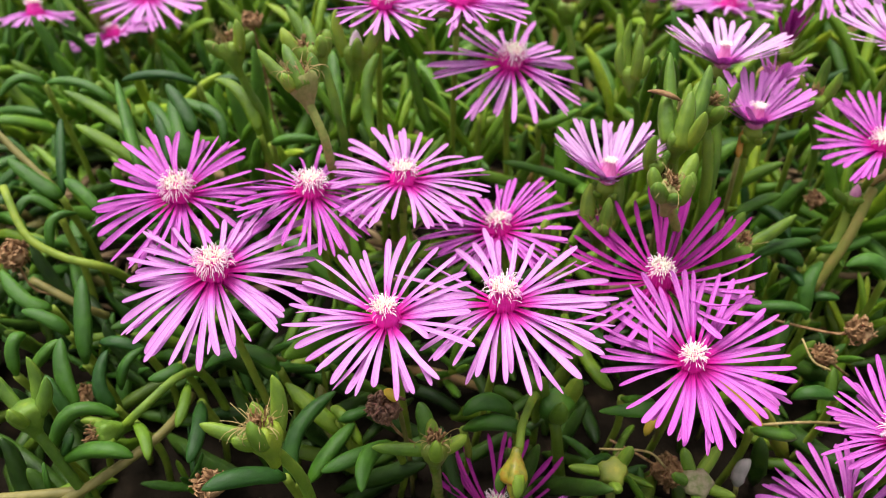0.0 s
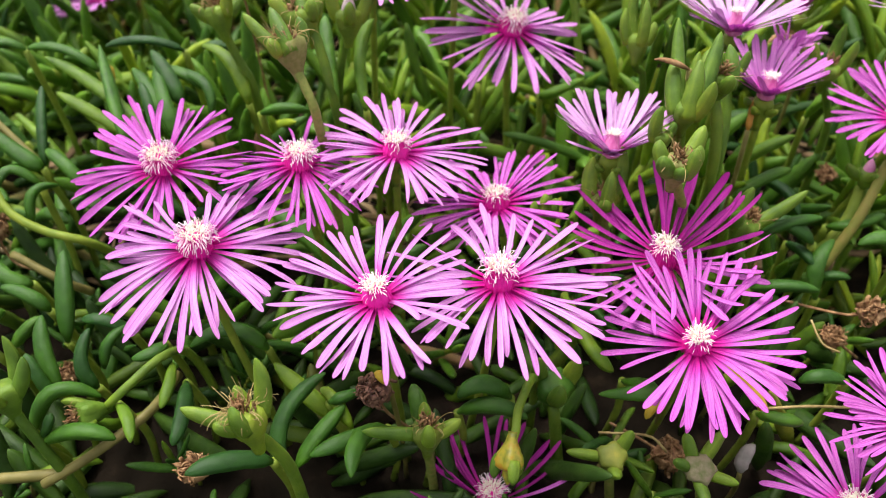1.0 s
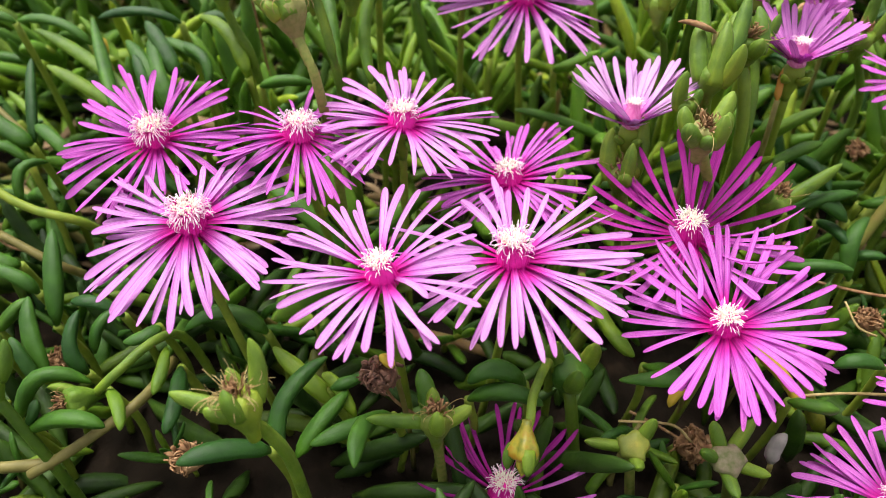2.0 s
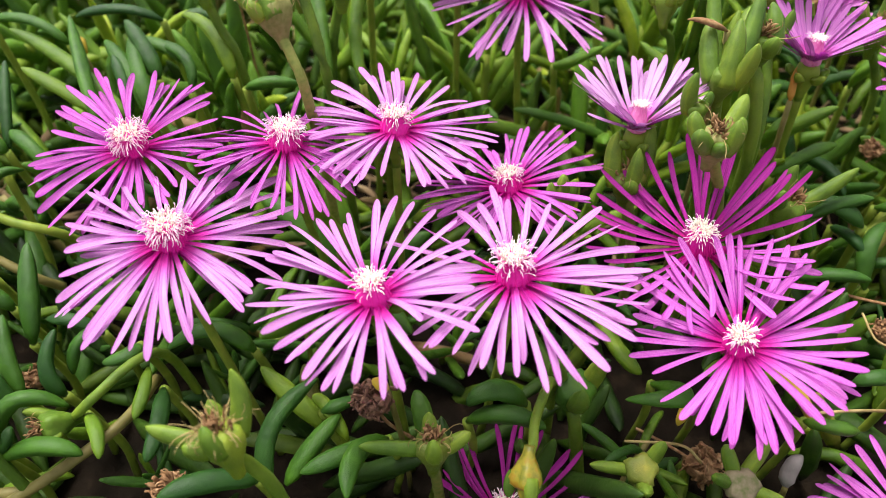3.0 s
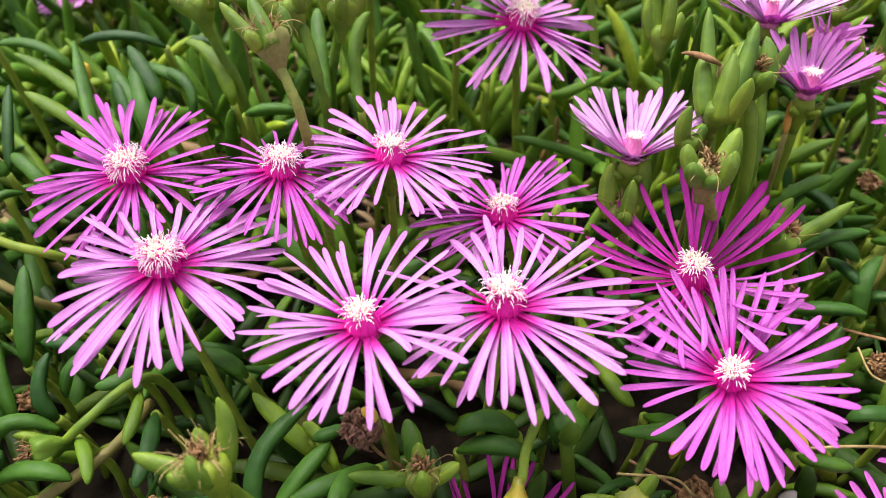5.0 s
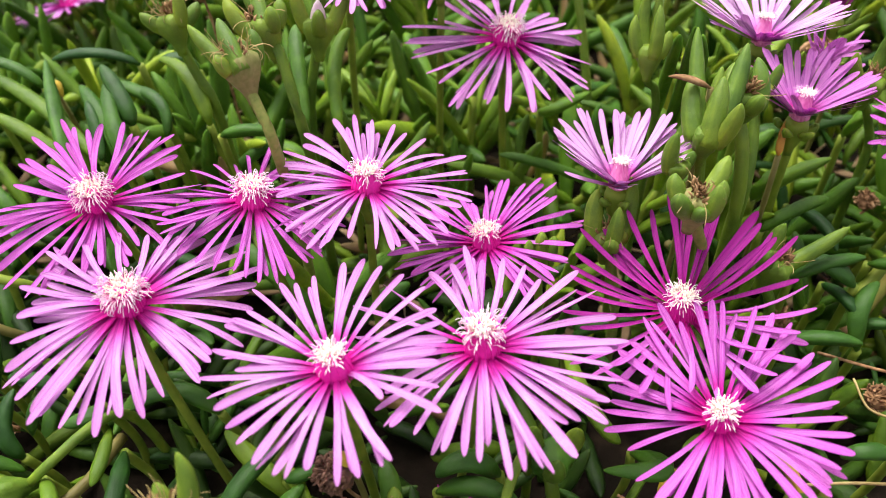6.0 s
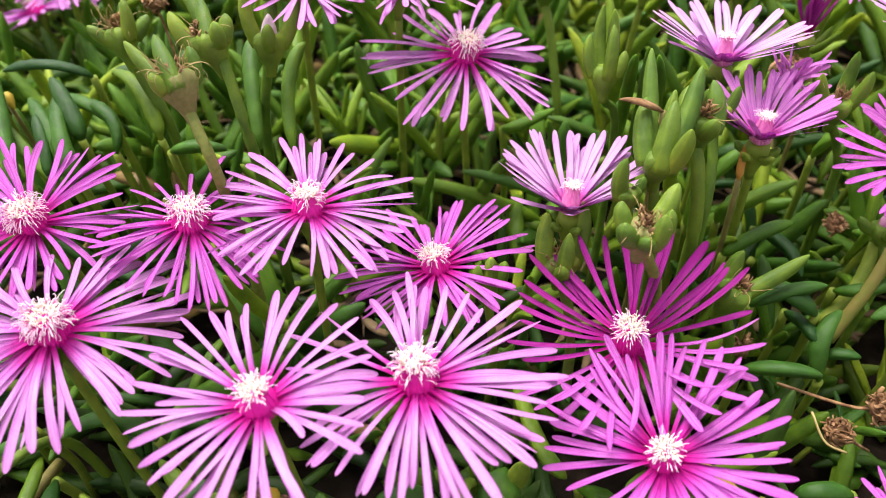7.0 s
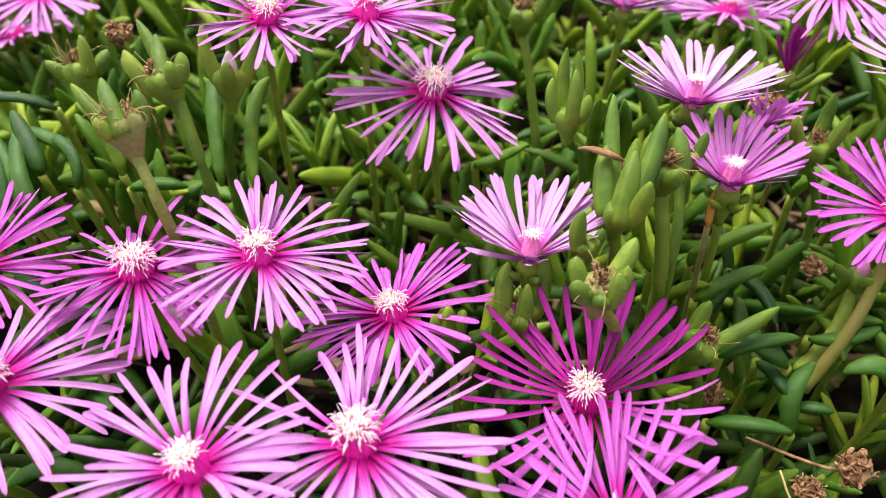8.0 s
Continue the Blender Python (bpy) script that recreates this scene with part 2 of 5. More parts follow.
def part(name, mesh, parent, label="", m=None):
    ob = new(name, mesh)
    ob.parent = parent
    if m is not None:
        ob.matrix_basis = m
    return tagged(ob, label) if label else ob


def bezier(a, b, c, n=9):
    s = np.linspace(0, 1, n)[:, None]
    a, b, c = (np.asarray(v, float) for v in (a, b, c))
    return (1 - s) ** 2 * a + 2 * s * (1 - s) * b + s**2 * c


def spline(points, n=14):
    """A smooth line through a few points."""
    p = np.asarray(points, float)
    if len(p) == 2:
        return np.linspace(p[0], p[1], n)
    p = np.concatenate([[2 * p[0] - p[1]], p, [2 * p[-1] - p[-2]]])
    out = []
    for u in np.linspace(0, len(p) - 3 - 1e-6, n):
        i, t = int(u), u - int(u)
        a, b, c, d = p[i : i + 4]
        out.append(0.5 * (2 * b + (c - a) * t + (2 * a - 5 * b + 4 * c - d) * t**2 + (3 * b - a - 3 * c + d) * t**3))
    return np.array(out)


def leaf_shape(path, width, sides=8, n=10, taper=0.24):
    """A fleshy finger-like leaf: slightly flattened above, thickest past its middle, with a blunt tip."""
    s = np.concatenate([np.linspace(0, 0.80, n - 4), (0.88, 0.94, 0.98, 1.0)])
    path = np.stack([np.interp(s, np.linspace(0, 1, len(path)), path[:, k]) for k in range(3)], 1)
    round_tip = np.clip(1 - (np.clip(s - 0.72, 0, 1) / 0.28) ** 2, 0, 1) ** 0.58
    prof = (0.66 + 0.85 * s - 0.60 * s**2) * round_tip * (1 - taper * s**1.8) * np.clip(0.35 + 0.65 * np.sqrt(s / 0.16), 0, 1) + 0.03
    points, faces, uv = sweep(path, prof * width / 2, prof * width / 2 * 0.86, sides)
    ring = points[:-2].reshape(n, sides, 3)
    a = np.arange(sides) * 2 * math.pi / sides
    swell = 1 + 0.11 * np.cos(3 * a - 0.5)[None, :] + 0.06 * np.sin(7 * s + 40 * width / 0.005)[:, None] + 0.035 * np.sin(17 * s[:, None] + 3 * a[None, :] + 90 * width / 0.005)
    points[:-2] = (path[:, None] + (ring - path[:, None]) * swell[..., None]).reshape(-1, 3)
    keel = (np.cos(3 * a - 0.5) + 1) / 2
    uv[:-2, 1] = np.tile(keel, n)
    return points, faces, uv


def arc_path(length, start, turn, n=10):
    """A path in the xz plane that starts at `start` degrees from upright and turns by `turn` degrees."""
    a = np.radians(start + np.linspace(0, turn, n))
    step = length / (n - 1)
    x = np.concatenate([[0], np.cumsum(np.sin(a[:-1]) * step)])
    z = np.concatenate([[0], np.cumsum(np.cos(a[:-1]) * step)])
    return np.stack([x, np.zeros(n), z], 1)


def thing(name, place, label, category, group=""):
    ob = new(name)
    ob.empty_display_size = 0.005
    ob.matrix_basis = place if isinstance(place, Matrix) else Matrix.Translation(place)
    return tagged(ob, label, category, group)


# ---- ground: one sheet of dark soil to the horizon ----
def build_ground():
    k = np.linspace(-1, 1, 121)
    axis = np.sinh(k * 7.2) / math.sinh(7.2) * 400
    xs, ys = np.meshgrid(axis, axis + 0.2, indexing="ij")
    zs = np.array([[0.006 * noise.noise((x * 40, y * 40, 0)) + 0.004 * noise.noise((x * 140, y * 140, 3)) if abs(x) < 1.5 and abs(y) < 1.7 else 0.0 for x, y in zip(r, q)] for r, q in zip(xs, ys)])
    n = len(axis)
    pts = np.stack([xs, ys, zs], -1).reshape(-1, 3)
    faces = [(i * n + j, (i + 1) * n + j, (i + 1) * n + j + 1, i * n + j + 1) for i in range(n - 1) for j in range(n - 1)]
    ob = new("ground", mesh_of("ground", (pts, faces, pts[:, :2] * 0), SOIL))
    tagged(ob, "dark garden soil under the creeping plants, blackened for shade", "ground", kind="structure")


build_ground()

# ---- flowers ----
BLOOMS, HEADS = [], []


def petal_shape(arch, tip_drop, twist, blunt, wide=0.086, n=13, claw=0.46):
    """A ribbon petal of length 1 along x: narrow claw, widest past two thirds, rounded tip, shallow keel."""
    s = np.concatenate([np.linspace(0, 0.86, n - 4), (0.92, 0.96, 0.985, 1.0)])
    z = arch * 4 * s * (1 - s) - tip_drop * s**3
    y = twist * np.sin(s * 2.6) * 0.05
    w = wide * (claw + (1.2 - claw) * s**1.2 - 0.22 * s**4) * np.sqrt(np.clip(1 - (np.clip(s - 1 + 0.02 * blunt, 0, 1) / (0.02 * blunt)) ** 2, 0, 1)) + 0.008
    pts, uv = [], []
    cross = [(-1.0, 0.008), (-0.5, -0.005), (0.0, -0.010), (0.5, -0.005), (1.0, 0.008), (1.0, 0.0105), (0.5, 0.003), (0.0, 0.000), (-0.5, 0.003), (-1.0, 0.0105)]
    for i in range(n):
        roll = twist * 0.5 * s[i]
        for a, h in cross:
            yy, zz = a * w[i] / 2, h * min(1, 2.5 * (1 - s[i]) + 0.2)
            pts.append((s[i], y[i] + yy * math.cos(roll) - zz * math.sin(roll), z[i] + yy * math.sin(roll) + zz * math.cos(roll)))
            uv.append((s[i], (a + 1) / 2))
    c, faces = len(cross), []
    for i in range(n - 1):
        for j in (0, 1, 2, 3, 5, 6, 7, 8):
            faces.append((i * c + j, (i + 1) * c + j, (i + 1) * c + j + 1, i * c + j + 1))
    return np.array(pts), faces, np.array(uv)


PETAL_FORMS = [(0.02, 0.00, 0.2, 7), (0.03, 0.02, -0.5, 6), (0.01, 0.00, 0.7, 8), (0.04, 0.03, 0.1, 6), (0.02, -0.02, -0.8, 9), (0.00, -0.03, 0.4, 7), (0.03, -0.01, 1.1, 5), (0.01, 0.01, -0.2, 8), (0.035, 0.00, -1.2, 6), (0.05, 0.08, 0.6, 7), (-0.02, -0.04, -0.4, 6), (0.02, 0.05, 1.6, 8)]
PETAL_SHAPES = [petal_shape(*form, wide=0.053 + 0.009 * (k % 3)) for k, form in enumerate(PETAL_FORMS)]
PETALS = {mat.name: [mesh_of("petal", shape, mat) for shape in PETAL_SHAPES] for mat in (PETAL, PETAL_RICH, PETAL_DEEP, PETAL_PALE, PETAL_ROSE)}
# narrow petals that curve up towards their tips
CURLED_FORMS = [(-0.05, -0.05, 0.5, 7), (-0.09, -0.10, -0.6, 6), (-0.03, -0.12, 1.0, 7), (-0.11, -0.02, 0.2, 8), (-0.06, -0.16, -1.1, 6), (-0.10, 0.06, 0.8, 7)]
CURLED_SHAPES = [petal_shape(*form, wide=0.050 + 0.008 * (k % 3), claw=0.24) for k, form in enumerate(CURLED_FORMS)]
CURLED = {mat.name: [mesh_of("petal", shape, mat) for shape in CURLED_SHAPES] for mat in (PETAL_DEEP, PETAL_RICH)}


def thread(foot, length, lean, az, curl, thick, rng, n=6, knob=0.8):
    """A thin curling thread that rises from foot, leaning out by `lean` degrees towards az."""
    a = np.radians(lean + np.linspace(0, 1, n) ** 1.5 * curl)
    step = length / (n - 1)
    r = np.concatenate([[0], np.cumsum(np.sin(a[:-1]) * step)])
    z = np.concatenate([[0], np.cumsum(np.cos(a[:-1]) * step)])
    side = rng.uniform(-1, 1) * length * 0.18 * np.linspace(0, 1, n) ** 2
    ca, sa = math.cos(az), math.sin(az)
    path = np.stack([foot[0] + r * ca - side * sa, foot[1] + r * sa + side * ca, foot[2] + z], 1)
    rad = np.linspace(thick, thick * 0.75, n)
    rad[-2:] *= (knob, knob * 0.7) if knob > 1 else (1, knob)
    return sweep(path, rad, rad, 4)


def tuft_meshes(seed, height, wild):
    """The raised throat, the curled pink-white outer threads, and the cream brush in the middle."""
    rng = random.Random(seed)
    rim = 0.0023 + 0.0006 * wild
    path = np.array([(0, 0, z) for z in (-0.0012, 0.0, height * 0.25, height * 0.5, height * 0.72, height * 0.78)])
    wide = np.array([0.0026, 0.0039, 0.0035, 0.0029, rim * 0.85, rim * 0.3])
    ribs = [sweep(path, wide, wide, 16, (0, 1, 0))]
    for k in range(38):
        az = k * 2 * math.pi / 38 + rng.uniform(-0.09, 0.09)
        top = height * rng.uniform(0.45, 0.8)
        d = np.array((math.cos(az), math.sin(az), 0))
        line = bezier(d * 0.0041 + (0, 0, -0.0006), d * rng.uniform(0.0034, 0.0037) + (0, 0, top * 0.35), d * rim * rng.uniform(0.85, 1.1) + (0, 0, top), 6)
        ribs.append(sweep(line, np.linspace(0.00026, 0.00012, 6), np.linspace(0.00026, 0.00012, 6), 5))
    throat = joined(ribs)
    outer, inner = [], []
    for k in range(int(44 + 150 * wild)):
        az = rng.uniform(0, 2 * math.pi)
        h0 = height * (rng.uniform(0.3, 0.7) if rng.random() < 0.15 + 0.35 * wild else rng.uniform(0.62, 0.8))
        r = rim * 1.05
        foot = (math.cos(az) * r, math.sin(az) * r, h0)
        length = height * rng.uniform(0.18, 0.36) * (1 + 0.55 * wild)
        outer.append(thread(foot, length, rng.uniform(10, 50) + 55 * wild * rng.random(), az, rng.choice((-1, 1, 1)) * rng.uniform(60, 150 + 90 * wild), 0.000125, rng, 10))
    for k in range(150):
        az = rng.uniform(0, 2 * math.pi)
        r = rim * 0.9 * math.sqrt(rng.random())
        foot = (math.cos(az) * r, math.sin(az) * r, height * 0.73)
        length = height * rng.uniform(0.10, 0.24) * (1 + 0.2 * wild)
        lean = 52 * r / rim + rng.uniform(-30, 30)
        inner.append(thread(foot, length, lean, az, rng.uniform(-150, 110), 0.00014, rng, 8, 1.6))
    return throat, joined(outer), joined(inner)


def calyx_shapes(rng, cup, reach=1.0):
    """A green receptacle under the petals and its five fleshy sepals."""
    path = np.array([(0, 0, z) for z in (-0.0115, -0.0095, -0.0072, -0.0048, -0.0026, -0.0006)])
    wide = np.array([0.0012, 0.0014, 0.0021, 0.0029, 0.0033, 0.0028])
    body = sweep(path, wide, wide, 12, (0, 1, 0))
    sepals = []
    for k in range(5):
        az = k * 2 * math.pi / 5 + rng.uniform(-0.2, 0.2)
        length = reach * (rng.uniform(0.006, 0.0085) if k % 5 < 3 else rng.uniform(0.009, 0.013))
        d = np.array((math.cos(az), math.sin(az), 0))
        lift = math.tan(radians(cup))
        path = bezier(d * 0.0022 + (0, 0, -0.004), d * 0.0055 + (0, 0, -0.0035), d * length + (0, 0, -0.0035 + lift * length * 0.5), 8)
        sepals.append(leaf_shape(path, 0.0030, 7, 8))
    return body, sepals


def flower(base, tilt, lift, length, height, azimuths, lengths, fill=22, wild=0.3, kind="open", foot=None, seed=1, under=0.26, deep_arc=(0, 195, 5), slim=1.0, raised=(), front=""):
    """One bloom. base: the middle where the petals meet; tilt: how its axis leans in x and y; lift: how far the petals rise from
    its plane; azimuths and lengths: how the petals are spread round it and their share of the petal length; raised: further petals as
    (azimuth, length, rise)."""
    rng = random.Random(seed)
    axis = Vector((tilt[0], tilt[1], 1)).normalized()
    ux = Vector((0, 1, 0)).cross(axis).normalized()
    uy = axis.cross(ux)
    turn = Matrix((ux, uy, axis)).transposed().to_4x4()
    m = Matrix.Translation(base) @ turn
    words = {"open": "fully open magenta ice plant flower with a white centre",
             "deep": "deep magenta ice plant flower, raised narrow petals darkened as if shaded",
             "rich": "fully open deep pink ice plant flower with a white centre",
             "rose_cup": "half-open rose-pink cup-shaped ice plant flower",
             "cup": "half-open pale pink cup-shaped ice plant flower"}[kind]
    root = thing("ice_plant_flower", m, words, "flower", "ice plant flowers")
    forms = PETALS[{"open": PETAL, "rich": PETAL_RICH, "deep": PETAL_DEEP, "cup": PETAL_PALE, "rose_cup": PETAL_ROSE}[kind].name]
    spread = sorted(zip(azimuths, lengths))
    extra = []
    for (a, la), (b, lb) in zip(spread, spread[1:] + [(spread[0][0] + 360, spread[0][1])]):
        gap = b - a
        for k in range(1, int(gap // fill) + 1):
            extra.append((a + gap * k / (int(gap // fill) + 1) + rng.uniform(-3, 3), rng.uniform(0.86, 1.04)))
    petals = [(a, l, 0.0) for a, l in spread + extra]
    petals += [(a + rng.choice((-1, 1)) * rng.uniform(3, 6), l * rng.uniform(0.86, 0.98), -6.0) for a, l, _ in petals if rng.random() < under]
    petals += [(a, l, rise - lift) for a, l, rise in raised]
    for a, l, drop in petals:
        loose = 2.2 if kind == "deep" else 1.0
        up = lift + drop + rng.uniform(-4, 4) * loose
        before = "cup" in kind and 238 < a % 360 < 302
        if before and front == "tongue":
            # short petals that stand up before the middle of a half-open bloom
            up, l = up + rng.uniform(-4, 8), l * rng.uniform(0.34, 0.50)
        elif before:
            # the front petals are the shortest
            up, l = rng.uniform(22, 44), l * rng.uniform(0.26, 0.42)
        a += rng.uniform(-2, 2) * (loose - 1)
        local = Matrix.Rotation(radians(a), 4, "Z") @ Matrix.Rotation(radians(-up), 4, "Y") @ Matrix.Rotation(radians(rng.uniform(-13, 13)), 4, "X")
        k = length * l
        local = local @ Matrix.Diagonal((k, length * rng.uniform(0.9, 1.12) * slim, length * (0.15 if "cup" in kind else 1), 1))
        # petals within deep_arc take a darker colour for their shaded inner faces
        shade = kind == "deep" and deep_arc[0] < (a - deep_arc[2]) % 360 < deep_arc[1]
        if before and front == "tongue":
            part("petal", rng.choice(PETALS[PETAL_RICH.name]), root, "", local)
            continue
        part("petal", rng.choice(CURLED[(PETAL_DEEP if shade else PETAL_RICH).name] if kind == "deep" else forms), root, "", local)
    throat, outer, inner = tuft_meshes(seed, height, wild)
    cup = kind in ("cup", "rose_cup")
    narrow = Matrix.Translation((0, 0, 0.001)) @ Matrix.Diagonal((0.62, 0.62, 1.25, 1)) if cup else None
    wide_low = Matrix.Translation((0, 0, 0.0042)) @ Matrix.Diagonal((0.8, 0.8, 0.62, 1)) if cup else None
    part("throat", mesh_of("throat", throat, THROAT_PALE if cup else THROAT), root, "pale pink throat" if cup else "deep crimson-pink throat", narrow)
    part("filament_tuft", mesh_of("filament_tuft", outer, FILAMENT), root, "curled pink and white threads", wide_low)
    part("stamen_tuft", mesh_of("stamen_tuft", inner, STAMEN), root, "cream-white brush of stamens", wide_low)
    body, sepals = calyx_shapes(rng, lift, 0.62 if cup else 1.0)
    calyx = part("calyx", mesh_of("calyx", body, STEM), root, "fleshy green calyx")
    for shape in sepals:
        part("sepal", mesh_of("sepal", shape, LEAF_FRESH), calyx)
    down = m.inverted()
    if foot is None:
        foot = (base[0] + rng.uniform(-0.01, 0.01), base[1] + rng.uniform(0.0, 0.02), 0.0)
    start = m @ Vector((0, 0, -0.008))
    low = Vector((foot[0], foot[1], 0.0))
    mid = (start + low) / 2 - Vector((tilt[0], tilt[1], 0)) * 0.01
    line = bezier(start, mid, low, 10)
    line = np.array([down @ Vector(p) for p in line])
    part("stem", mesh_of("stem", sweep(line, 0.0012, 0.0012, 8), STEM), root, "smooth olive-green flower stem")
    BLOOMS.append((base[0], base[1], base[2]))
    return root


# ---- seed heads, buds and dead heads ----
def finger(root, tip, width, bulge=(0, 0, 0), sides=9, taper=0.5):
    """A fleshy sepal: broad at its foot, narrowing to a rounded tip, keeled outside."""
    root, tip = np.asarray(root, float), np.asarray(tip, float)
    line = bezier(root, (root + tip) / 2 + np.asarray(bulge, float), tip, 13)
    s = np.concatenate([np.linspace(0, 0.80, 9), (0.88, 0.94, 0.98, 1.0)])
    line = np.stack([np.interp(s, np.linspace(0, 1, 13), line[:, k]) for k in range(3)], 1)
    w = width / 2 * ((0.92 + 0.35 * s - 0.85 * s**2 * (0.7 + 0.6 * taper)) * np.clip(1 - (np.clip(s - 0.70, 0, 1) / 0.30) ** 2, 0, 1) ** 0.55 + 0.02)
    points, faces, uv = sweep(line, w, w * 0.78, sides, np.asarray(bulge, float) + (1e-5, 0, 2e-5))
    a = np.arange(sides) * 2 * math.pi / sides
    uv[:-2, 1] = np.tile((np.cos(3 * a - 0.5) + 1) / 2, len(s))
    return points, faces, uv


def stalk(name, root, points, radius, mat=None, label=""):
    """A stem through world points, as a part of root."""
    down = root.matrix_basis.inverted()
    line = np.array([down @ Vector(p) for p in spline(points, 14)])
    taper = radius * np.linspace(1.0, 1.12, len(line))
    return part(name, mesh_of(name, sweep(line, taper, taper, 9), mat or STEM), root, label)


def axis_pose(place, way):
    """A pose whose z is `way` and whose x stays to the right."""
    axis = Vector(way).normalized()
    ux = Vector((0, 1, 0)).cross(axis).normalized()
    return Matrix.Translation(place) @ Matrix((ux, axis.cross(ux), axis)).transposed().to_4x4()


def seed_head(place, way, stem, size=1.0, sepals=((0, 1.0, 30), (72, 0.6, 40), (144, 0.9, 25), (216, 0.6, 40), (288, 0.7, 35)), hairs=26, seed=1, dull=False, radius=0.00145, tip=None, cup_mat=None, tips=()):
    """A spent head: a swollen green cup on a stem, fleshy sepals of unequal length round a dried middle with straw-like threads.
    sepals: (azimuth, length in units of 12 mm, lean from the axis in degrees); tips: further sepals by where they end, their width, and where round the cup they rise."""
    rng = random.Random(seed)
    m = axis_pose(place, way)
    words = "spent ice plant seed head, green sepals round a dried middle" if hairs else "closed green ice plant bud with fleshy pointed sepals"
    HEADS.append(tuple(place))
    root = thing("ice_plant_seed_head" if hairs else "ice_plant_bud", m, words, "seed head" if hairs else "flower bud", "seed heads and buds")
    k = 0.0043 * size
    zs = np.array((-2.3, -1.9, -1.5, -1.1, -0.65, -0.15, 0.28, 0.5, 0.55)) * k
    neck = radius * size / k
    ws = np.array((neck * 0.95, neck * 1.12, max(neck * 1.3, 0.50), 0.72, 0.93, 1.03, 0.98, 0.74, 0.2)) * k
    line = np.stack([zs * 0, zs * 0, zs], 1)
    cup = sweep(line, ws, ws, 25, (0, 1, 0))
    a = np.arctan2(cup[0][:, 1], cup[0][:, 0])
    cup[0][:, :2] *= (1 + 0.15 * np.cos(5 * a) * np.clip(1 - np.abs(cup[0][:, 2] / k + 0.1) / 1.1, 0, 1) + 0.05 * np.sin(3 * a + seed) + 0.04 * np.sin(9 * a + 2 * seed + 4 * cup[0][:, 2] / k))[:, None]
    body = part("cup", mesh_of("cup", cup, cup_mat or (SEPAL_DULL if dull else LEAF_FRESH)), root, "swollen olive-green cup")
    for az, length, lean in sepals:
        d = np.array((math.cos(radians(az)), math.sin(radians(az)), 0.0))
        long = 0.0120 * size * length + 0.35 * k
        lr = radians(lean)
        foot = d * k * 0.74 + (0, 0, -0.35 * k)
        end = foot + (d * math.sin(lr) + np.array((0, 0, math.cos(lr)))) * long
        part("sepal", mesh_of("sepal", finger(foot, end, 0.0047 * size, d * long * 0.16), LEAF_FRESH), body)
    for end, wide, az in tips:
        end = np.array(m.inverted() @ Vector(end))
        d = np.array((math.cos(radians(az)), math.sin(radians(az)), 0.0))
        foot = d * k * 0.70 + (0, 0, -0.45 * k)
        part("sepal", mesh_of("sepal", finger(foot, end, wide, d * wide * 0.35, 10, 0.42), LEAF_FRESH), body)
    if hairs:
        blob = []
        for j in range(46):
            az, r = rng.uniform(0, 6.28), k * 0.62 * rng.random()
            c = np.array((math.cos(az) * r, math.sin(az) * r, k * (0.5 + 0.8 * rng.random() * (1 - r / k))))
            d = np.array((rng.uniform(-1, 1), rng.uniform(-1, 1), rng.uniform(0.1, 1)))
            e = np.array((rng.uniform(-1, 1), rng.uniform(-1, 1), rng.uniform(-1, 1)))
            w = k * rng.uniform(0.04, 0.12) * np.array((0.6, 1.0, 0.8, 1.0, 0.7, 0.2))
            blob.append(sweep(bezier(c - (0, 0, k * 0.3), c + d * k * 0.3 + e * k * 0.3, c + d * k * 0.45, 6), w, w * 0.35, 6, e))
        part("dried_middle", mesh_of("dried_middle", joined(blob), DRY), root, "crumpled dry brown middle")
        threads = [thread((math.cos(z) * k * 0.6, math.sin(z) * k * 0.6, k * 0.5), k * rng.uniform(0.6, 1.9), rng.uniform(15, 95), z, rng.uniform(-120, 290), 0.00011, rng, 11) for z in (rng.uniform(0, 6.28) for _ in range(hairs))]
        part("thread_tuft", mesh_of("thread_tuft", joined(threads), STRAW), root, "straw-coloured dried threads")
    elif tip:
        line = np.array([(0, 0, z) for z in (0.0, 0.5 * k, 1.0 * k, 1.45 * k, 1.7 * k)])
        ws = np.array((0.5, 0.55, 0.45, 0.25, 0.06)) * k
        part("furled_corolla", mesh_of("furled_corolla", sweep(line, ws, ws, 10, (0, 1, 0)), tip), root, "furled petals showing at the tip")
    low = np.array(stem[-1])
    stem = [*stem, (low[0] + 0.15 * (low[0] - place[0]), low[1] + 0.1 * (low[1] - place[1]), 0.0)] if low[2] > 0.01 else stem
    stalk("stem", root, [m @ Vector((0, 0, -1.5 * k)), *stem], radius * size, CUP_DULL if dull else LEAF_FRESH, "fleshy flower stem")
    return root


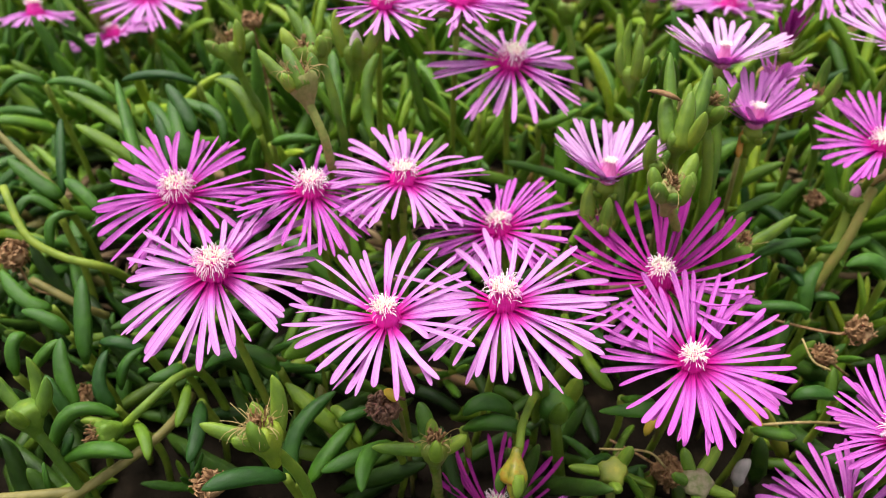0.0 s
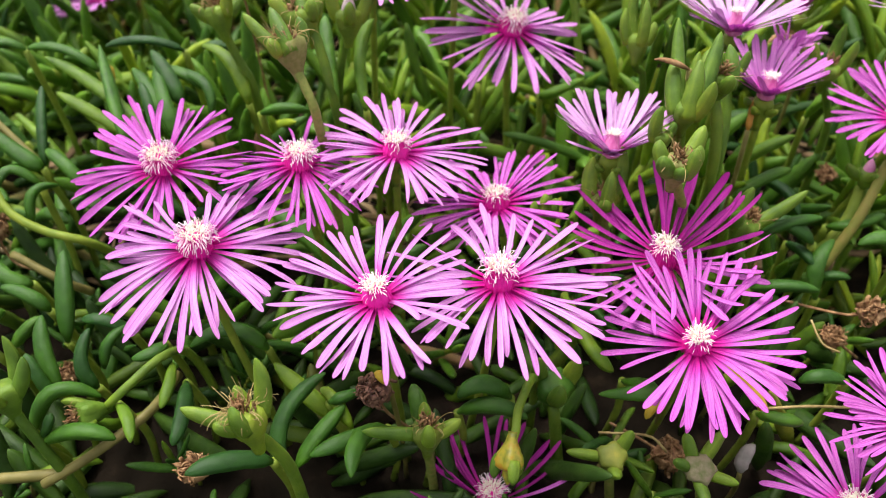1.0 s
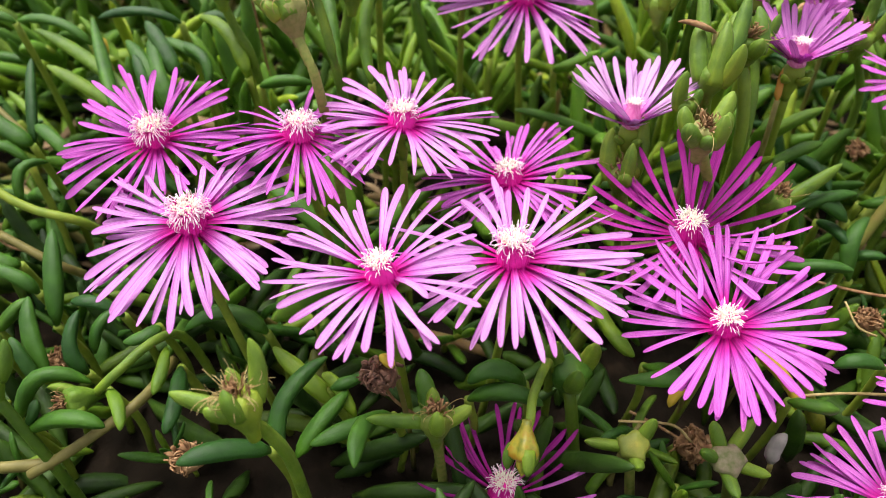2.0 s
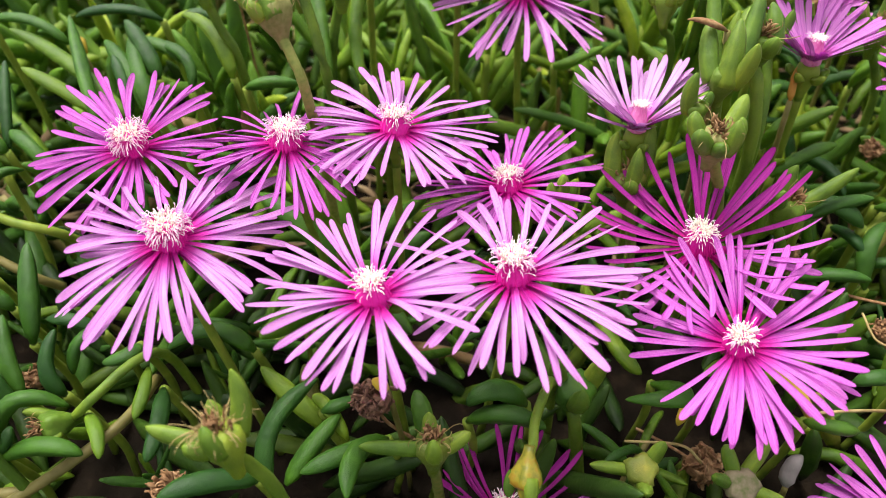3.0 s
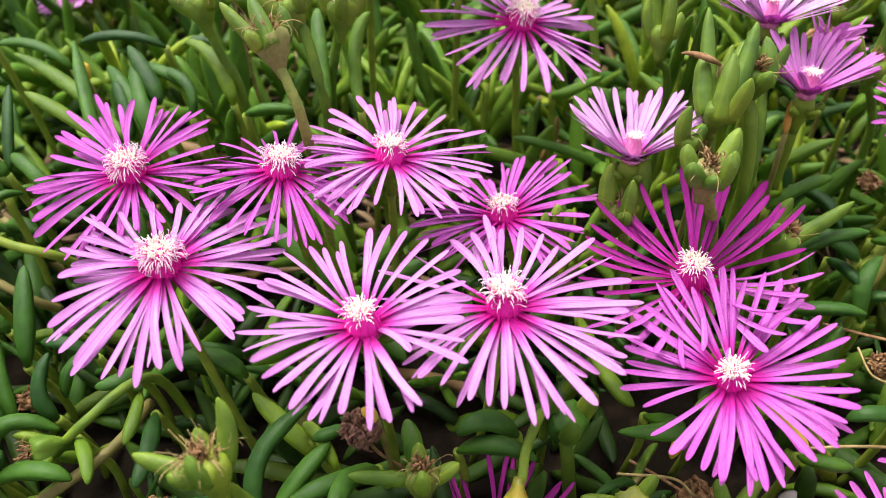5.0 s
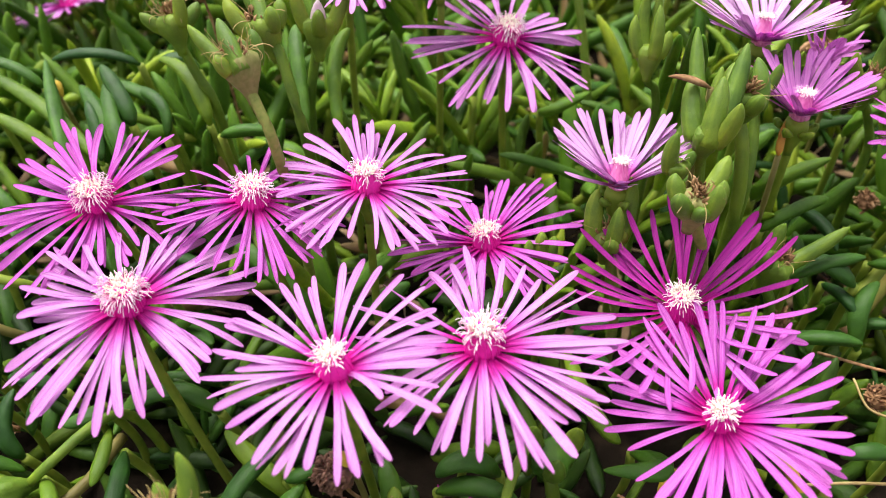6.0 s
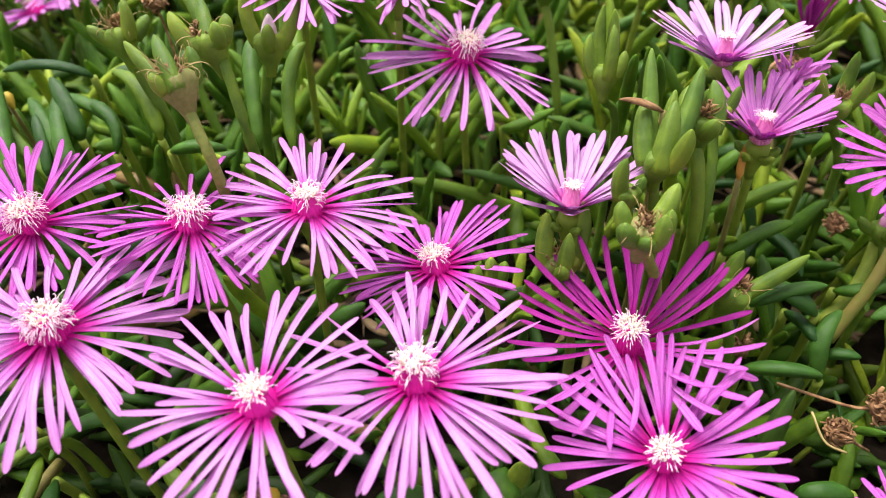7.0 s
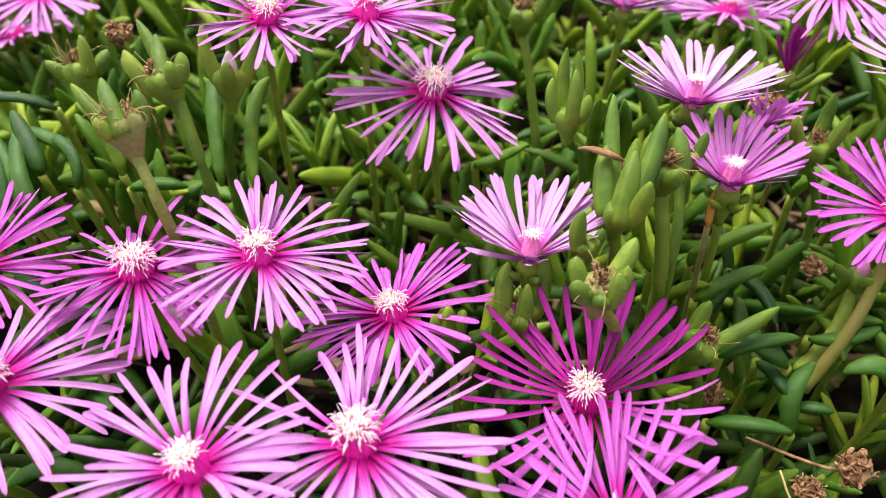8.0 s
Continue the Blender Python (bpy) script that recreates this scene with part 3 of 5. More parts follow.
def dead_head(place, size, stem=(), seed=1, mat=None):
    """A withered brown flower: a knot of crumpled petal strips on a dry stem."""
    rng = random.Random(seed)
    root = thing("dead_flower", place, "withered crumpled brown dead flower among the leaves", "dead flower", "dead flowers")
    strips = []
    for k in range(60):
        d = Vector((rng.gauss(0, 1), rng.gauss(0, 1), rng.gauss(0.4, 0.9))).normalized()
        e = Vector((rng.gauss(0, 1), rng.gauss(0, 1), rng.gauss(0, 1))).normalized()
        f = Vector((rng.gauss(0, 1), rng.gauss(0, 1), rng.gauss(0, 1))).normalized()
        line = spline([d * size * 0.5 - e * size * 0.3, d * size * 0.85, d * size * 0.8 + e * size * 0.3, d * size * 0.78 + e * size * 0.42 + f * size * 0.12], 9)
        w = size * rng.uniform(0.07, 0.18) * np.array((0.5, 0.9, 1.0, 0.7, 1.0, 0.9, 0.7, 0.9, 0.2))
        strips.append(sweep(line, w, w * 0.3, 6, f))
    part("withered_corolla", mesh_of("withered_corolla", joined(strips), mat or DRY), root)
    core = np.array([(0, 0, z) for z in (-0.5 * size, -0.2 * size, 0.2 * size, 0.4 * size)])
    w = size * np.array((0.3, 0.8, 0.78, 0.4))
    part("core", mesh_of("core", sweep(core, w, w, 9, (0, 1, 0)), mat or DRY), root)
    if len(stem):
        stalk("stem", root, [place, *stem], 0.0004, DRY, "thin dry stem")
    return root


def shoot(foot, *leaves, mat=None, stem=0.0011):
    """A leafy shoot: a short stem from the ground and its leaves, each given by root, middle and tip (world) and its width."""
    root = thing("ice_plant_shoot", foot, "creeping ice plant shoot with fleshy finger-like green leaves", "succulent plant", "ice plant shoots")
    o = np.array(foot)
    top = max((leaf[0] for leaf in leaves), key=lambda p: p[2])
    stalk("stem", root, [foot, (np.array(foot) + top) / 2 + (0.002, 0.001, 0), top], stem)
    for a, b, c, w in leaves:
        ctrl = 2 * np.array(b) - (np.array(a) + np.array(c)) / 2
        part("leaf", mesh_of("leaf", leaf_shape(bezier(np.array(a) - o, ctrl - o, np.array(c) - o, 12), w, 10, 12, 0.26 if w < 0.0055 else 0.40), mat or LEAF), root)
    return root


def yellowed_leaf(a, b, c, width, mat=None, words="yellowed dying ice plant leaf"):
    root = thing("dying_leaf", a, words, "leaf", "dying leaves")
    o = np.array(a)
    line = bezier((0, 0, 0), 2 * np.array(b) - (o + np.array(c)) / 2 - o, np.array(c) - o, 10)
    part("blade", mesh_of("blade", leaf_shape(line, width, 8, 10, 0.6), mat or YELLOW), root)
    low = np.array((0.003, 0.004, -a[2]))
    part("stem", mesh_of("stem", sweep(bezier((0, 0, 0), low * 0.5 + (0.002, 0, 0), low, 7), 0.0008, 0.0008, 6), STEM_TAN), root)
    return root


def wilted_flower(base, way, foot, seed, spread=14, mat=None):
    """A closed, withering bloom: limp dark petals twisted together over the calyx."""
    rng = random.Random(seed)
    m = axis_pose(base, way)
    root = thing("wilted_flower", m, "wilted ice plant flower with limp magenta petals", "flower", "wilted flowers")
    for k in range(22):
        local = Matrix.Rotation(rng.uniform(0, 6.28), 4, "Z") @ Matrix.Rotation(radians(-90 + rng.uniform(2, spread + 14 * (k % 4 == 0))), 4, "Y") @ Matrix.Rotation(rng.uniform(-1, 1), 4, "X")
        long = rng.uniform(0.010, 0.016)
        part("petal", rng.choice(PETALS[(mat or PETAL_DEEP).name]), root, "", local @ Matrix.Diagonal((long, 0.02, 0.03, 1)))
    body, sepals = calyx_shapes(rng, 60)
    part("calyx", mesh_of("calyx", body, STEM), root)
    for shape in sepals:
        part("sepal", mesh_of("sepal", shape, LEAF_FRESH), root)
    stalk("stem", root, [m @ Vector((0, 0, -0.007)), foot], 0.0012)
    return root


def runner(points, radius, mat, label):
    """A trailing stem over or through the bed."""
    root = thing("trailing_stem", points[0], label, "plant stem", "trailing stems")
    stalk("stem", root, points, radius, mat)
    return root

# ---- the blooms, front to back ----
flower((-0.0790, 0.1789, 0.0806), (0.038, -0.224), 5.9, 0.0254, 0.0079,
       (0, 6, 12, 48, 58, 59, 72, 78, 100, 118, 122, 138, 140, 172, 186, 192, 204, 222, 232, 246, 256, 260, 266, 276, 282, 292, 314, 326, 354),
       (0.92, 1.02, 1.02, 1.0, 1.05, 0.92, 0.95, 0.92, 1.02, 1.15, 1.07, 0.9, 1.12, 0.82, 0.82, 0.92, 0.97, 1.02, 1.1, 1.2, 1.2, 1.1, 1.0, 0.92, 1.02, 0.9, 0.82, 0.95, 0.85), fill=16, wild=0.75, kind='rich', seed=4, under=0.42, slim=0.88)
flower((-0.0619, 0.1466, 0.0792), (0.12, -0.044), -3.1, 0.0277, 0.0079,
       (6, 22, 28, 40, 48, 68, 72, 74, 84, 96, 140, 148, 162, 176, 188, 196, 206, 226, 228, 250, 252, 260, 266, 276, 278, 286, 294, 318, 322, 330, 358),
       (0.97, 1.02, 1.1, 1.05, 1.2, 1.25, 1.15, 1.02, 0.9, 0.77, 1.07, 0.97, 0.82, 0.85, 0.82, 0.8, 0.87, 0.97, 1.02, 1.12, 1.05, 1.07, 1.0, 1.12, 0.97, 1.02, 1.02, 0.95, 0.87, 0.85, 0.9), fill=22, wild=0.9, foot=(-0.048, 0.138), seed=5, under=0.34, slim=0.92)
flower((-0.0391, 0.1763, 0.0843), (0.088, 0.033), -8.3, 0.0232, 0.0063,
       (12, 54, 90, 92, 104, 114, 144, 146, 168, 184, 204, 222, 242, 254, 276, 282, 292, 296, 302, 322, 340),
       (0.67, 0.95, 1.5, 1.5, 1.1, 0.9, 1.02, 0.87, 0.95, 1.07, 0.98, 0.87, 0.92, 0.92, 0.98, 1.05, 1.07, 1.1, 1.07, 1.05, 0.9), fill=18, wild=0.8, kind='rich', seed=6, under=0.6, slim=0.86)
flower((-0.0120, 0.1816, 0.0841), (0.035, 0.023), 3.1, 0.0253, 0.0068,
       (10, 24, 32, 42, 56, 80, 88, 94, 96, 102, 116, 128, 136, 152, 216, 230, 234, 254, 264, 278, 288, 300, 310, 322, 346, 350),
       (1.0, 1.07, 1.02, 1.0, 0.97, 1.12, 0.9, 1.0, 1.02, 1.05, 1.07, 1.05, 1.02, 1.02, 1.02, 1.02, 0.92, 0.95, 0.82, 0.9, 1.0, 1.15, 1.07, 1.0, 1.05, 1.05), fill=15, wild=0.45, foot=(-0.013, 0.182), seed=7, under=0.55, slim=0.86)
flower((-0.0143, 0.1301, 0.0785), (-0.07, -0.04), 8.7, 0.0251, 0.0075,
       (10, 22, 29, 46, 58, 70, 80, 90, 106, 116, 124, 134, 144, 154, 158, 174, 182, 190, 196, 208, 220, 230, 242, 246, 256, 268, 278, 288, 296, 302, 318, 344, 356),
       (0.95, 0.95, 0.97, 1.05, 1.05, 1.05, 1.12, 1.07, 1.05, 1.05, 1.02, 1.12, 1.02, 1.02, 1.07, 1.0, 0.8, 1.05, 1.0, 0.97, 0.95, 0.97, 1.02, 1.05, 1.0, 1.02, 1.05, 1.05, 1.05, 1.1, 0.57, 0.9, 0.87), fill=20, wild=0.1, seed=8, under=0.16)
flower((0.0158, 0.1382, 0.0754), (-0.055, 0.069), 2.0, 0.0284, 0.0089,
       (0, 4, 14, 29, 34, 44, 56, 70, 80, 88, 94, 98, 106, 118, 136, 154, 170, 188, 214, 224, 230, 239, 254, 268, 270, 278, 284, 290, 300, 316, 316, 340),
       (1.02, 1.1, 1.07, 0.62, 1.1, 1.1, 0.85, 1.0, 1.0, 1.05, 0.97, 1.1, 1.02, 0.97, 1.07, 1.15, 1.0, 0.9, 0.92, 0.97, 0.97, 0.92, 0.97, 1.02, 0.85, 1.15, 1.07, 1.15, 1.17, 0.92, 1.12, 1.05), fill=20, wild=0.5, seed=9, under=0.26, slim=0.98)
flower((0.0182, 0.1835, 0.0626), (-0.162, 0.049), 8.4, 0.025, 0.0071,
       (6, 18, 40, 46, 52, 62, 78, 90, 104, 112, 124, 150, 170, 182, 190, 204, 222, 238, 292, 308, 324),
       (1.1, 1.02, 1.07, 1.02, 1.07, 1.0, 1.0, 0.92, 0.67, 0.82, 1.07, 0.97, 1.05, 1.05, 1.07, 1.05, 0.92, 0.9, 1.0, 1.05, 1.02), fill=15, wild=0.35, kind='rich', seed=10, under=0.6, slim=0.86)
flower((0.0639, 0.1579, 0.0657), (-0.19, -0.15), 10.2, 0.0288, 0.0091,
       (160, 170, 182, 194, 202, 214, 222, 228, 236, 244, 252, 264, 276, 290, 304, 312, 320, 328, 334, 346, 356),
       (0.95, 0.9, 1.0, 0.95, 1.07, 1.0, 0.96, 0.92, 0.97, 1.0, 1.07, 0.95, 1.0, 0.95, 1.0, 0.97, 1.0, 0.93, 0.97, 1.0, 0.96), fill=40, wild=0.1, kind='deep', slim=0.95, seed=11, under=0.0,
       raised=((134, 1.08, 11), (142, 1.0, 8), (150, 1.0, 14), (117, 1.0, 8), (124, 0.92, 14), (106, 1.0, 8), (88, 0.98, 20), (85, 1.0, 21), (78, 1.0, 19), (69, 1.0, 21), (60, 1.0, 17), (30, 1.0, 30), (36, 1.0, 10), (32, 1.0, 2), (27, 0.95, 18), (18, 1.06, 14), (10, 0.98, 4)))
flower((0.0679, 0.1314, 0.0598), (-0.162, -0.195), 14.2, 0.0261, 0.008,
       (0, 10, 20, 22, 29, 46, 56, 62, 76, 82, 84, 92, 110, 116, 134, 152, 174, 186, 198, 212, 226, 234, 250, 252, 262, 270, 278, 286, 296, 302, 308, 324, 340, 350),
       (0.92, 1.02, 0.92, 1.02, 0.95, 1.05, 1.05, 1.05, 1.07, 1.05, 1.07, 1.05, 1.1, 1.07, 0.97, 1.07, 0.97, 1.0, 0.87, 0.95, 1.0, 0.92, 1.07, 1.07, 1.07, 1.05, 1.05, 0.97, 0.97, 0.95, 1.0, 0.95, 1.0, 0.95), fill=16, wild=0.1, kind='rich', seed=12, under=0.32, slim=0.95)
flower((0.0248, 0.2484, 0.0875), (0.118, -0.226), -7.7, 0.0278, 0.0076,
       (14, 34, 42, 52, 68, 80, 100, 118, 128, 140, 172, 186, 196, 212, 238, 242, 258, 270, 286, 290, 320, 336, 338, 358),
       (0.97, 0.85, 0.9, 0.92, 1.07, 1.12, 0.75, 1.02, 1.07, 0.97, 1.17, 1.12, 1.07, 1.02, 1.12, 0.92, 0.85, 1.02, 1.0, 0.97, 1.02, 1.07, 1.02, 1.02), fill=20, wild=0.8, seed=13, under=0.4, slim=0.92)
flower((0.1464, 0.2084, 0.0775), (-0.312, -0.136), 18.0, 0.0229, 0.0071,
       (72, 82, 92, 100, 116, 119, 128, 150, 166, 174, 184, 196, 210, 224, 239),
       (0.92, 1.0, 1.0, 1.07, 1.05, 0.97, 1.07, 1.0, 0.85, 1.0, 0.95, 1.05, 0.9, 1.1, 1.02), fill=13, kind='rich', seed=14)
flower((0.1183, 0.1114, 0.0530), (-0.432, 0.103), 20.6, 0.0209, 0.0083,
       (80, 86, 94, 110, 118, 130, 156, 170, 182, 196, 218, 222, 228),
       (1.15, 1.07, 1.05, 1.0, 0.9, 0.88, 0.77, 0.65, 0.82, 0.9, 0.88, 1.12, 1.12), fill=13, kind='rich', seed=15)
flower((0.1075, 0.0988, 0.0320), (-0.296, 0.111), 2.2, 0.0246, 0.0079,
       (59, 66, 72, 78, 92, 102, 110, 118, 136),
       (0.95, 0.97, 1.1, 1.05, 1.1, 1.02, 1.05, 1.0, 0.97), fill=13, kind='rich', seed=16)
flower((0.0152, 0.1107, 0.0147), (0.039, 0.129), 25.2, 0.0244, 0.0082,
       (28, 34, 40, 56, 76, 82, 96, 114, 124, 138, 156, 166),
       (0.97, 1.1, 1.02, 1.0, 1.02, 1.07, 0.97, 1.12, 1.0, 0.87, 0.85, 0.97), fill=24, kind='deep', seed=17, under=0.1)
flower((-0.0209, 0.2498, 0.1085), (0.231, -0.292), 15.3, 0.0234, 0.0069,
       (226, 236, 276, 282, 290, 308, 344),
       (0.92, 1.02, 1.1, 0.9, 0.95, 0.95, 0.57), fill=13, seed=18)
flower((0.0058, 0.2571, 0.1060), (0.106, 0.126), 2.6, 0.0248, 0.0071,
       (2, 28, 234, 266, 276, 286, 304, 326, 348),
       (1.02, 1.1, 1.0, 1.02, 0.97, 0.95, 0.7, 1.12, 1.05), fill=13, seed=19)


def even_bloom(base, tilt, lift, length, count, seed, kind="open", wild=0.2, height=0.0068, front=""):
    rng = random.Random(seed)
    spread = [k * 360 / count + rng.uniform(-4, 4) for k in range(count)]
    return flower(base, tilt, lift, length, height, spread, [rng.uniform(0.9, 1.05) for _ in spread], 90, wild, kind, None, seed, 0.2, slim=1.35 if "cup" in kind else 1.0, front=front)


even_bloom((0.0514, 0.1887, 0.0784), (0.0, 0.15), 38, 0.0226, 46, 20, "cup", 0.0, 0.0068)
even_bloom((0.1008, 0.2078, 0.0865), (0.0, 0.06), 40, 0.02, 46, 21, "rose_cup", 0.0, 0.0068, "tongue")
even_bloom((0.0932, 0.2274, 0.0973), (0.0, 0.2), 29, 0.0228, 46, 22, "cup", 0.0, 0.0068, "tongue")
even_bloom((-0.1950, 0.3430, 0.0630), (0.0, 0.30), -8, 0.0185, 36, 23, "open")
even_bloom((-0.1665, 0.3560, 0.0450), (-0.25, 0.18), 4, 0.024, 40, 24, "open")
even_bloom((-0.1371, 0.3385, 0.0735), (0.1, -0.15), 3, 0.028, 44, 25, "open")
even_bloom((0.1352, 0.3415, 0.0666), (0, 0.25), 4, 0.026, 40, 26, "open")
even_bloom((0.1438, 0.2798, 0.1060), (-0.1, -0.2), 0, 0.024, 36, 27, "open")
even_bloom((0.0859, 0.2968, 0.0900), (0, 0.05), 30, 0.022, 36, 28, "cup")
even_bloom((0.1619, 0.2463, 0.0950), (-0.1, 0), 25, 0.024, 36, 29, "cup")

# ---- seed heads and buds ----
seed_head((-0.0415, 0.1970, 0.1095), (-0.25, 0.35, 1), [(-0.0371, 0.1909, 0.0985), (-0.0348, 0.1884, 0.0910), (-0.0330, 0.1900, 0.0600)], 1.02, ((222, 0.30, 20), (40, 0.55, 12)), 44, 3, True, radius=0.0013, cup_mat=CUP_TAN, tips=(((-0.0470, 0.2040, 0.1172), 0.0054, 285), ((-0.0550, 0.2050, 0.1150), 0.0044, 160)))
seed_head((-0.0736, 0.2416, 0.0968), (-0.2, 0.35, 1), [(-0.0698, 0.2388, 0.0817), (-0.0650, 0.2371, 0.0648)], 1.0, ((200, 0.5, 40), (330, 0.8, 15), (90, 0.7, 10), (20, 0.5, 45)), 30, 4)
seed_head((-0.0425, 0.2245, 0.1045), (-0.35, 0.25, 1), [(-0.0382, 0.2210, 0.0985), (-0.0345, 0.2150, 0.0840), (-0.0320, 0.2130, 0.0600)], 1.05, ((20, 0.45, 30), (330, 0.4, 25)), 8, 5, tips=(((-0.0520, 0.2276, 0.1110), 0.0058, 195), ((-0.0452, 0.2330, 0.1125), 0.0055, 290), ((-0.0520, 0.2390, 0.1135), 0.0048, 100)))
seed_head((-0.0299, 0.2370, 0.0976), (0.05, 0.35, 1), [(-0.0313, 0.2357, 0.0902), (-0.0362, 0.2364, 0.0641)], 1.0, ((170, 1.2, 14), (20, 1.2, 16), (280, 0.5, 20), (95, 1.3, 8)), 0, 6, tip=BUD_TIP)
seed_head((0.0600, 0.2156, 0.1015), (0, 0.35, 1), [(0.0622, 0.2200, 0.0900), (0.0668, 0.2214, 0.0768)], 0.78, ((180, 1.0, 10), (0, 0.6, 18), (280, 1.3, 5), (60, 1.6, 3), (110, 1.7, 2)), 0, 7)
seed_head((0.0700, 0.1880, 0.0955), (0.05, 0.05, 1), [(0.0705, 0.1884, 0.0860), (0.0743, 0.1868, 0.0560)], 0.9, (), 0, 8, tips=(((0.0722, 0.1930, 0.1080), 0.0056, 265), ((0.0796, 0.2030, 0.1110), 0.0052, 20), ((0.0688, 0.2090, 0.1120), 0.0044, 110), ((0.0672, 0.1990, 0.1050), 0.0052, 190), ((0.0744, 0.1845, 0.1062), 0.0048, 315), ((0.0735, 0.1990, 0.1070), 0.0040, 70)))
seed_head((0.0812, 0.1985, 0.0985), (0.08, 0, 1), [(0.0819, 0.1944, 0.0880), (0.0838, 0.1910, 0.0735), (0.0850, 0.1910, 0.0500)], 1.0, ((280, 0.4, 20),), 6, 9, radius=0.0017, tips=(((0.0838, 0.2050, 0.1060), 0.0052, 330), ((0.0792, 0.2060, 0.1040), 0.0050, 190)))
seed_head((0.0886, 0.2090, 0.0945), (0.05, 0.1, 1), [(0.0884, 0.2010, 0.0804), (0.0876, 0.1960, 0.0693), (0.0880, 0.1960, 0.0500)], 0.7, ((20, 0.8, 15), (170, 0.7, 12)), 0, 26, radius=0.0019)
seed_head((0.0642, 0.1675, 0.0915), (0.05, -0.05, 1), [(0.0672, 0.1712, 0.0800), (0.0740, 0.1753, 0.0572)], 0.95, ((265, 0.25, 25),), 14, 10, True, cup_mat=CUP_TAN, tips=(((0.0716, 0.1760, 0.0980), 0.0050, 40), ((0.0668, 0.1650, 0.0985), 0.0048, 300), ((0.0588, 0.1648, 0.0962), 0.0052, 215), ((0.0590, 0.1715, 0.0965), 0.0046, 165), ((0.0692, 0.1690, 0.0965), 0.0040, 345)))
seed_head((0.0628, 0.1815, 0.0905), (-0.15, 0.0, 1), [(0.0650, 0.1820, 0.0800), (0.0700, 0.1830, 0.0560)], 0.6, ((20, 0.5, 25),), 0, 27, tips=(((0.0610, 0.1820, 0.1000), 0.0042, 180),))
seed_head((-0.0412, 0.0998, 0.0738), (-0.25, 0.35, 1), [(-0.0384, 0.1004, 0.0625), (-0.0341, 0.1002, 0.0474)], 0.98, ((178, 0.95, 62), (40, 1.05, 14), (115, 0.5, 14), (275, 0.55, 10), (225, 0.35, 40)), 60, 11)
seed_head((-0.0021, 0.1124, 0.0489), (0, 0.3, 1), [(-0.0015, 0.1145, 0.0258), (-0.0007, 0.1153, 0.0118)], 0.9, ((180, 1.15, 86), (10, 0.5, 55), (100, 0.5, 20), (275, 0.5, 10)), 10, 12, True)
seed_head((0.0189, 0.1080, 0.0411), (-0.1, -0.7, -0.75), [(0.0206, 0.1147, 0.0455), (0.0220, 0.1223, 0.0449), (0.0281, 0.1379, 0.0369)], 0.8, ((20, 0.5, 10), (140, 0.5, 10), (260, 0.5, 10)), 0, 13, tip=POD, cup_mat=POD)
seed_head((-0.0959, 0.1227, 0.0394), (-0.6, -0.5, 0.3), [(-0.0859, 0.1285, 0.0429), (-0.0774, 0.1400, 0.0437), (-0.0735, 0.1475, 0.0330)], 0.85, ((90, 0.5, 30), (270, 0.4, 30), (180, 0.4, 40)), 6, 14)
seed_head((0.1433, 0.2064, 0.0577), (-0.1, 0.1, 1), [(0.1445, 0.1997, 0.0458), (0.1422, 0.1970, 0.0203)], 0.8, ((180, 0.7, 40), (0, 0.9, 40), (270, 0.4, 30)), 0, 15, tip=BUD_PINK)
seed_head((0.0941, 0.1790, 0.0600), (0.3, 0, 1), [(0.0966, 0.1783, 0.0448), (0.0984, 0.1780, 0.0299)], 1.0, ((20, 1.5, 40), (200, 0.5, 20), (100, 0.8, 15)), 8, 16)
seed_head((0.0341, 0.1368, 0.0342), (0.05, -0.1, 1), [(0.0350, 0.1340, 0.0221), (0.0371, 0.1290, 0.0046)], 1.2, ((150, 0.7, 10), (30, 0.7, 10), (270, 0.6, 5)), 0, 17, cup_mat=LEAF)
seed_head((0.0479, 0.1156, 0.0315), (-0.2, -0.3, 1), [(0.0489, 0.1160, 0.0201), (0.0512, 0.1155, 0.0046)], 0.9, ((170, 0.8, 70), (40, 0.6, 40), (270, 0.5, 30)), 0, 18, True)
seed_head((0.0695, 0.1097, 0.0354), (0.1, -0.5, 1), [(0.0729, 0.1112, 0.0222), (0.0762, 0.1119, 0.0080)], 0.9, ((60, 0.8, 60), (170, 0.5, 45), (270, 0.6, 50), (340, 0.6, 60), (115, 0.6, 62)), 0, 19, True, cup_mat=BUD_FACE)
seed_head((0.0493, 0.1808, 0.0681), (0, -0.1, 1), [(0.0517, 0.1822, 0.0562), (0.0559, 0.1829, 0.0346)], 1.0, ((270, 0.35, 15),), 8, 20, True, tips=(((0.0460, 0.1870, 0.0790), 0.0054, 190), ((0.0545, 0.1890, 0.0815), 0.0054, 10), ((0.0505, 0.1800, 0.0790), 0.0046, 275)))
seed_head((-0.1110, 0.1198, 0.0541), (-0.2, 0.3, 1), [(-0.1077, 0.1164, 0.0429), (-0.1024, 0.1129, 0.0240)], 0.95, ((150, 1.1, 25), (60, 1.2, 12), (280, 0.5, 25), (10, 0.9, 30)), 0, 21)
seed_head((0.1297, 0.2306, 0.0829), (0, 0, 1), [(0.1345, 0.2311, 0.0688), (0.1384, 0.2309, 0.0539)], 0.9, ((170, 0.9, 20), (60, 1.3, 10), (0, 1.0, 15)), 8, 22)
seed_head((0.0530, 0.3058, 0.0831), (0, 0, 1), [(0.0560, 0.3001, 0.0654), (0.0610, 0.2899, 0.0329)], 1.1, ((170, 0.8, 30), (60, 0.6, 20), (0, 0.8, 25)), 6, 23)

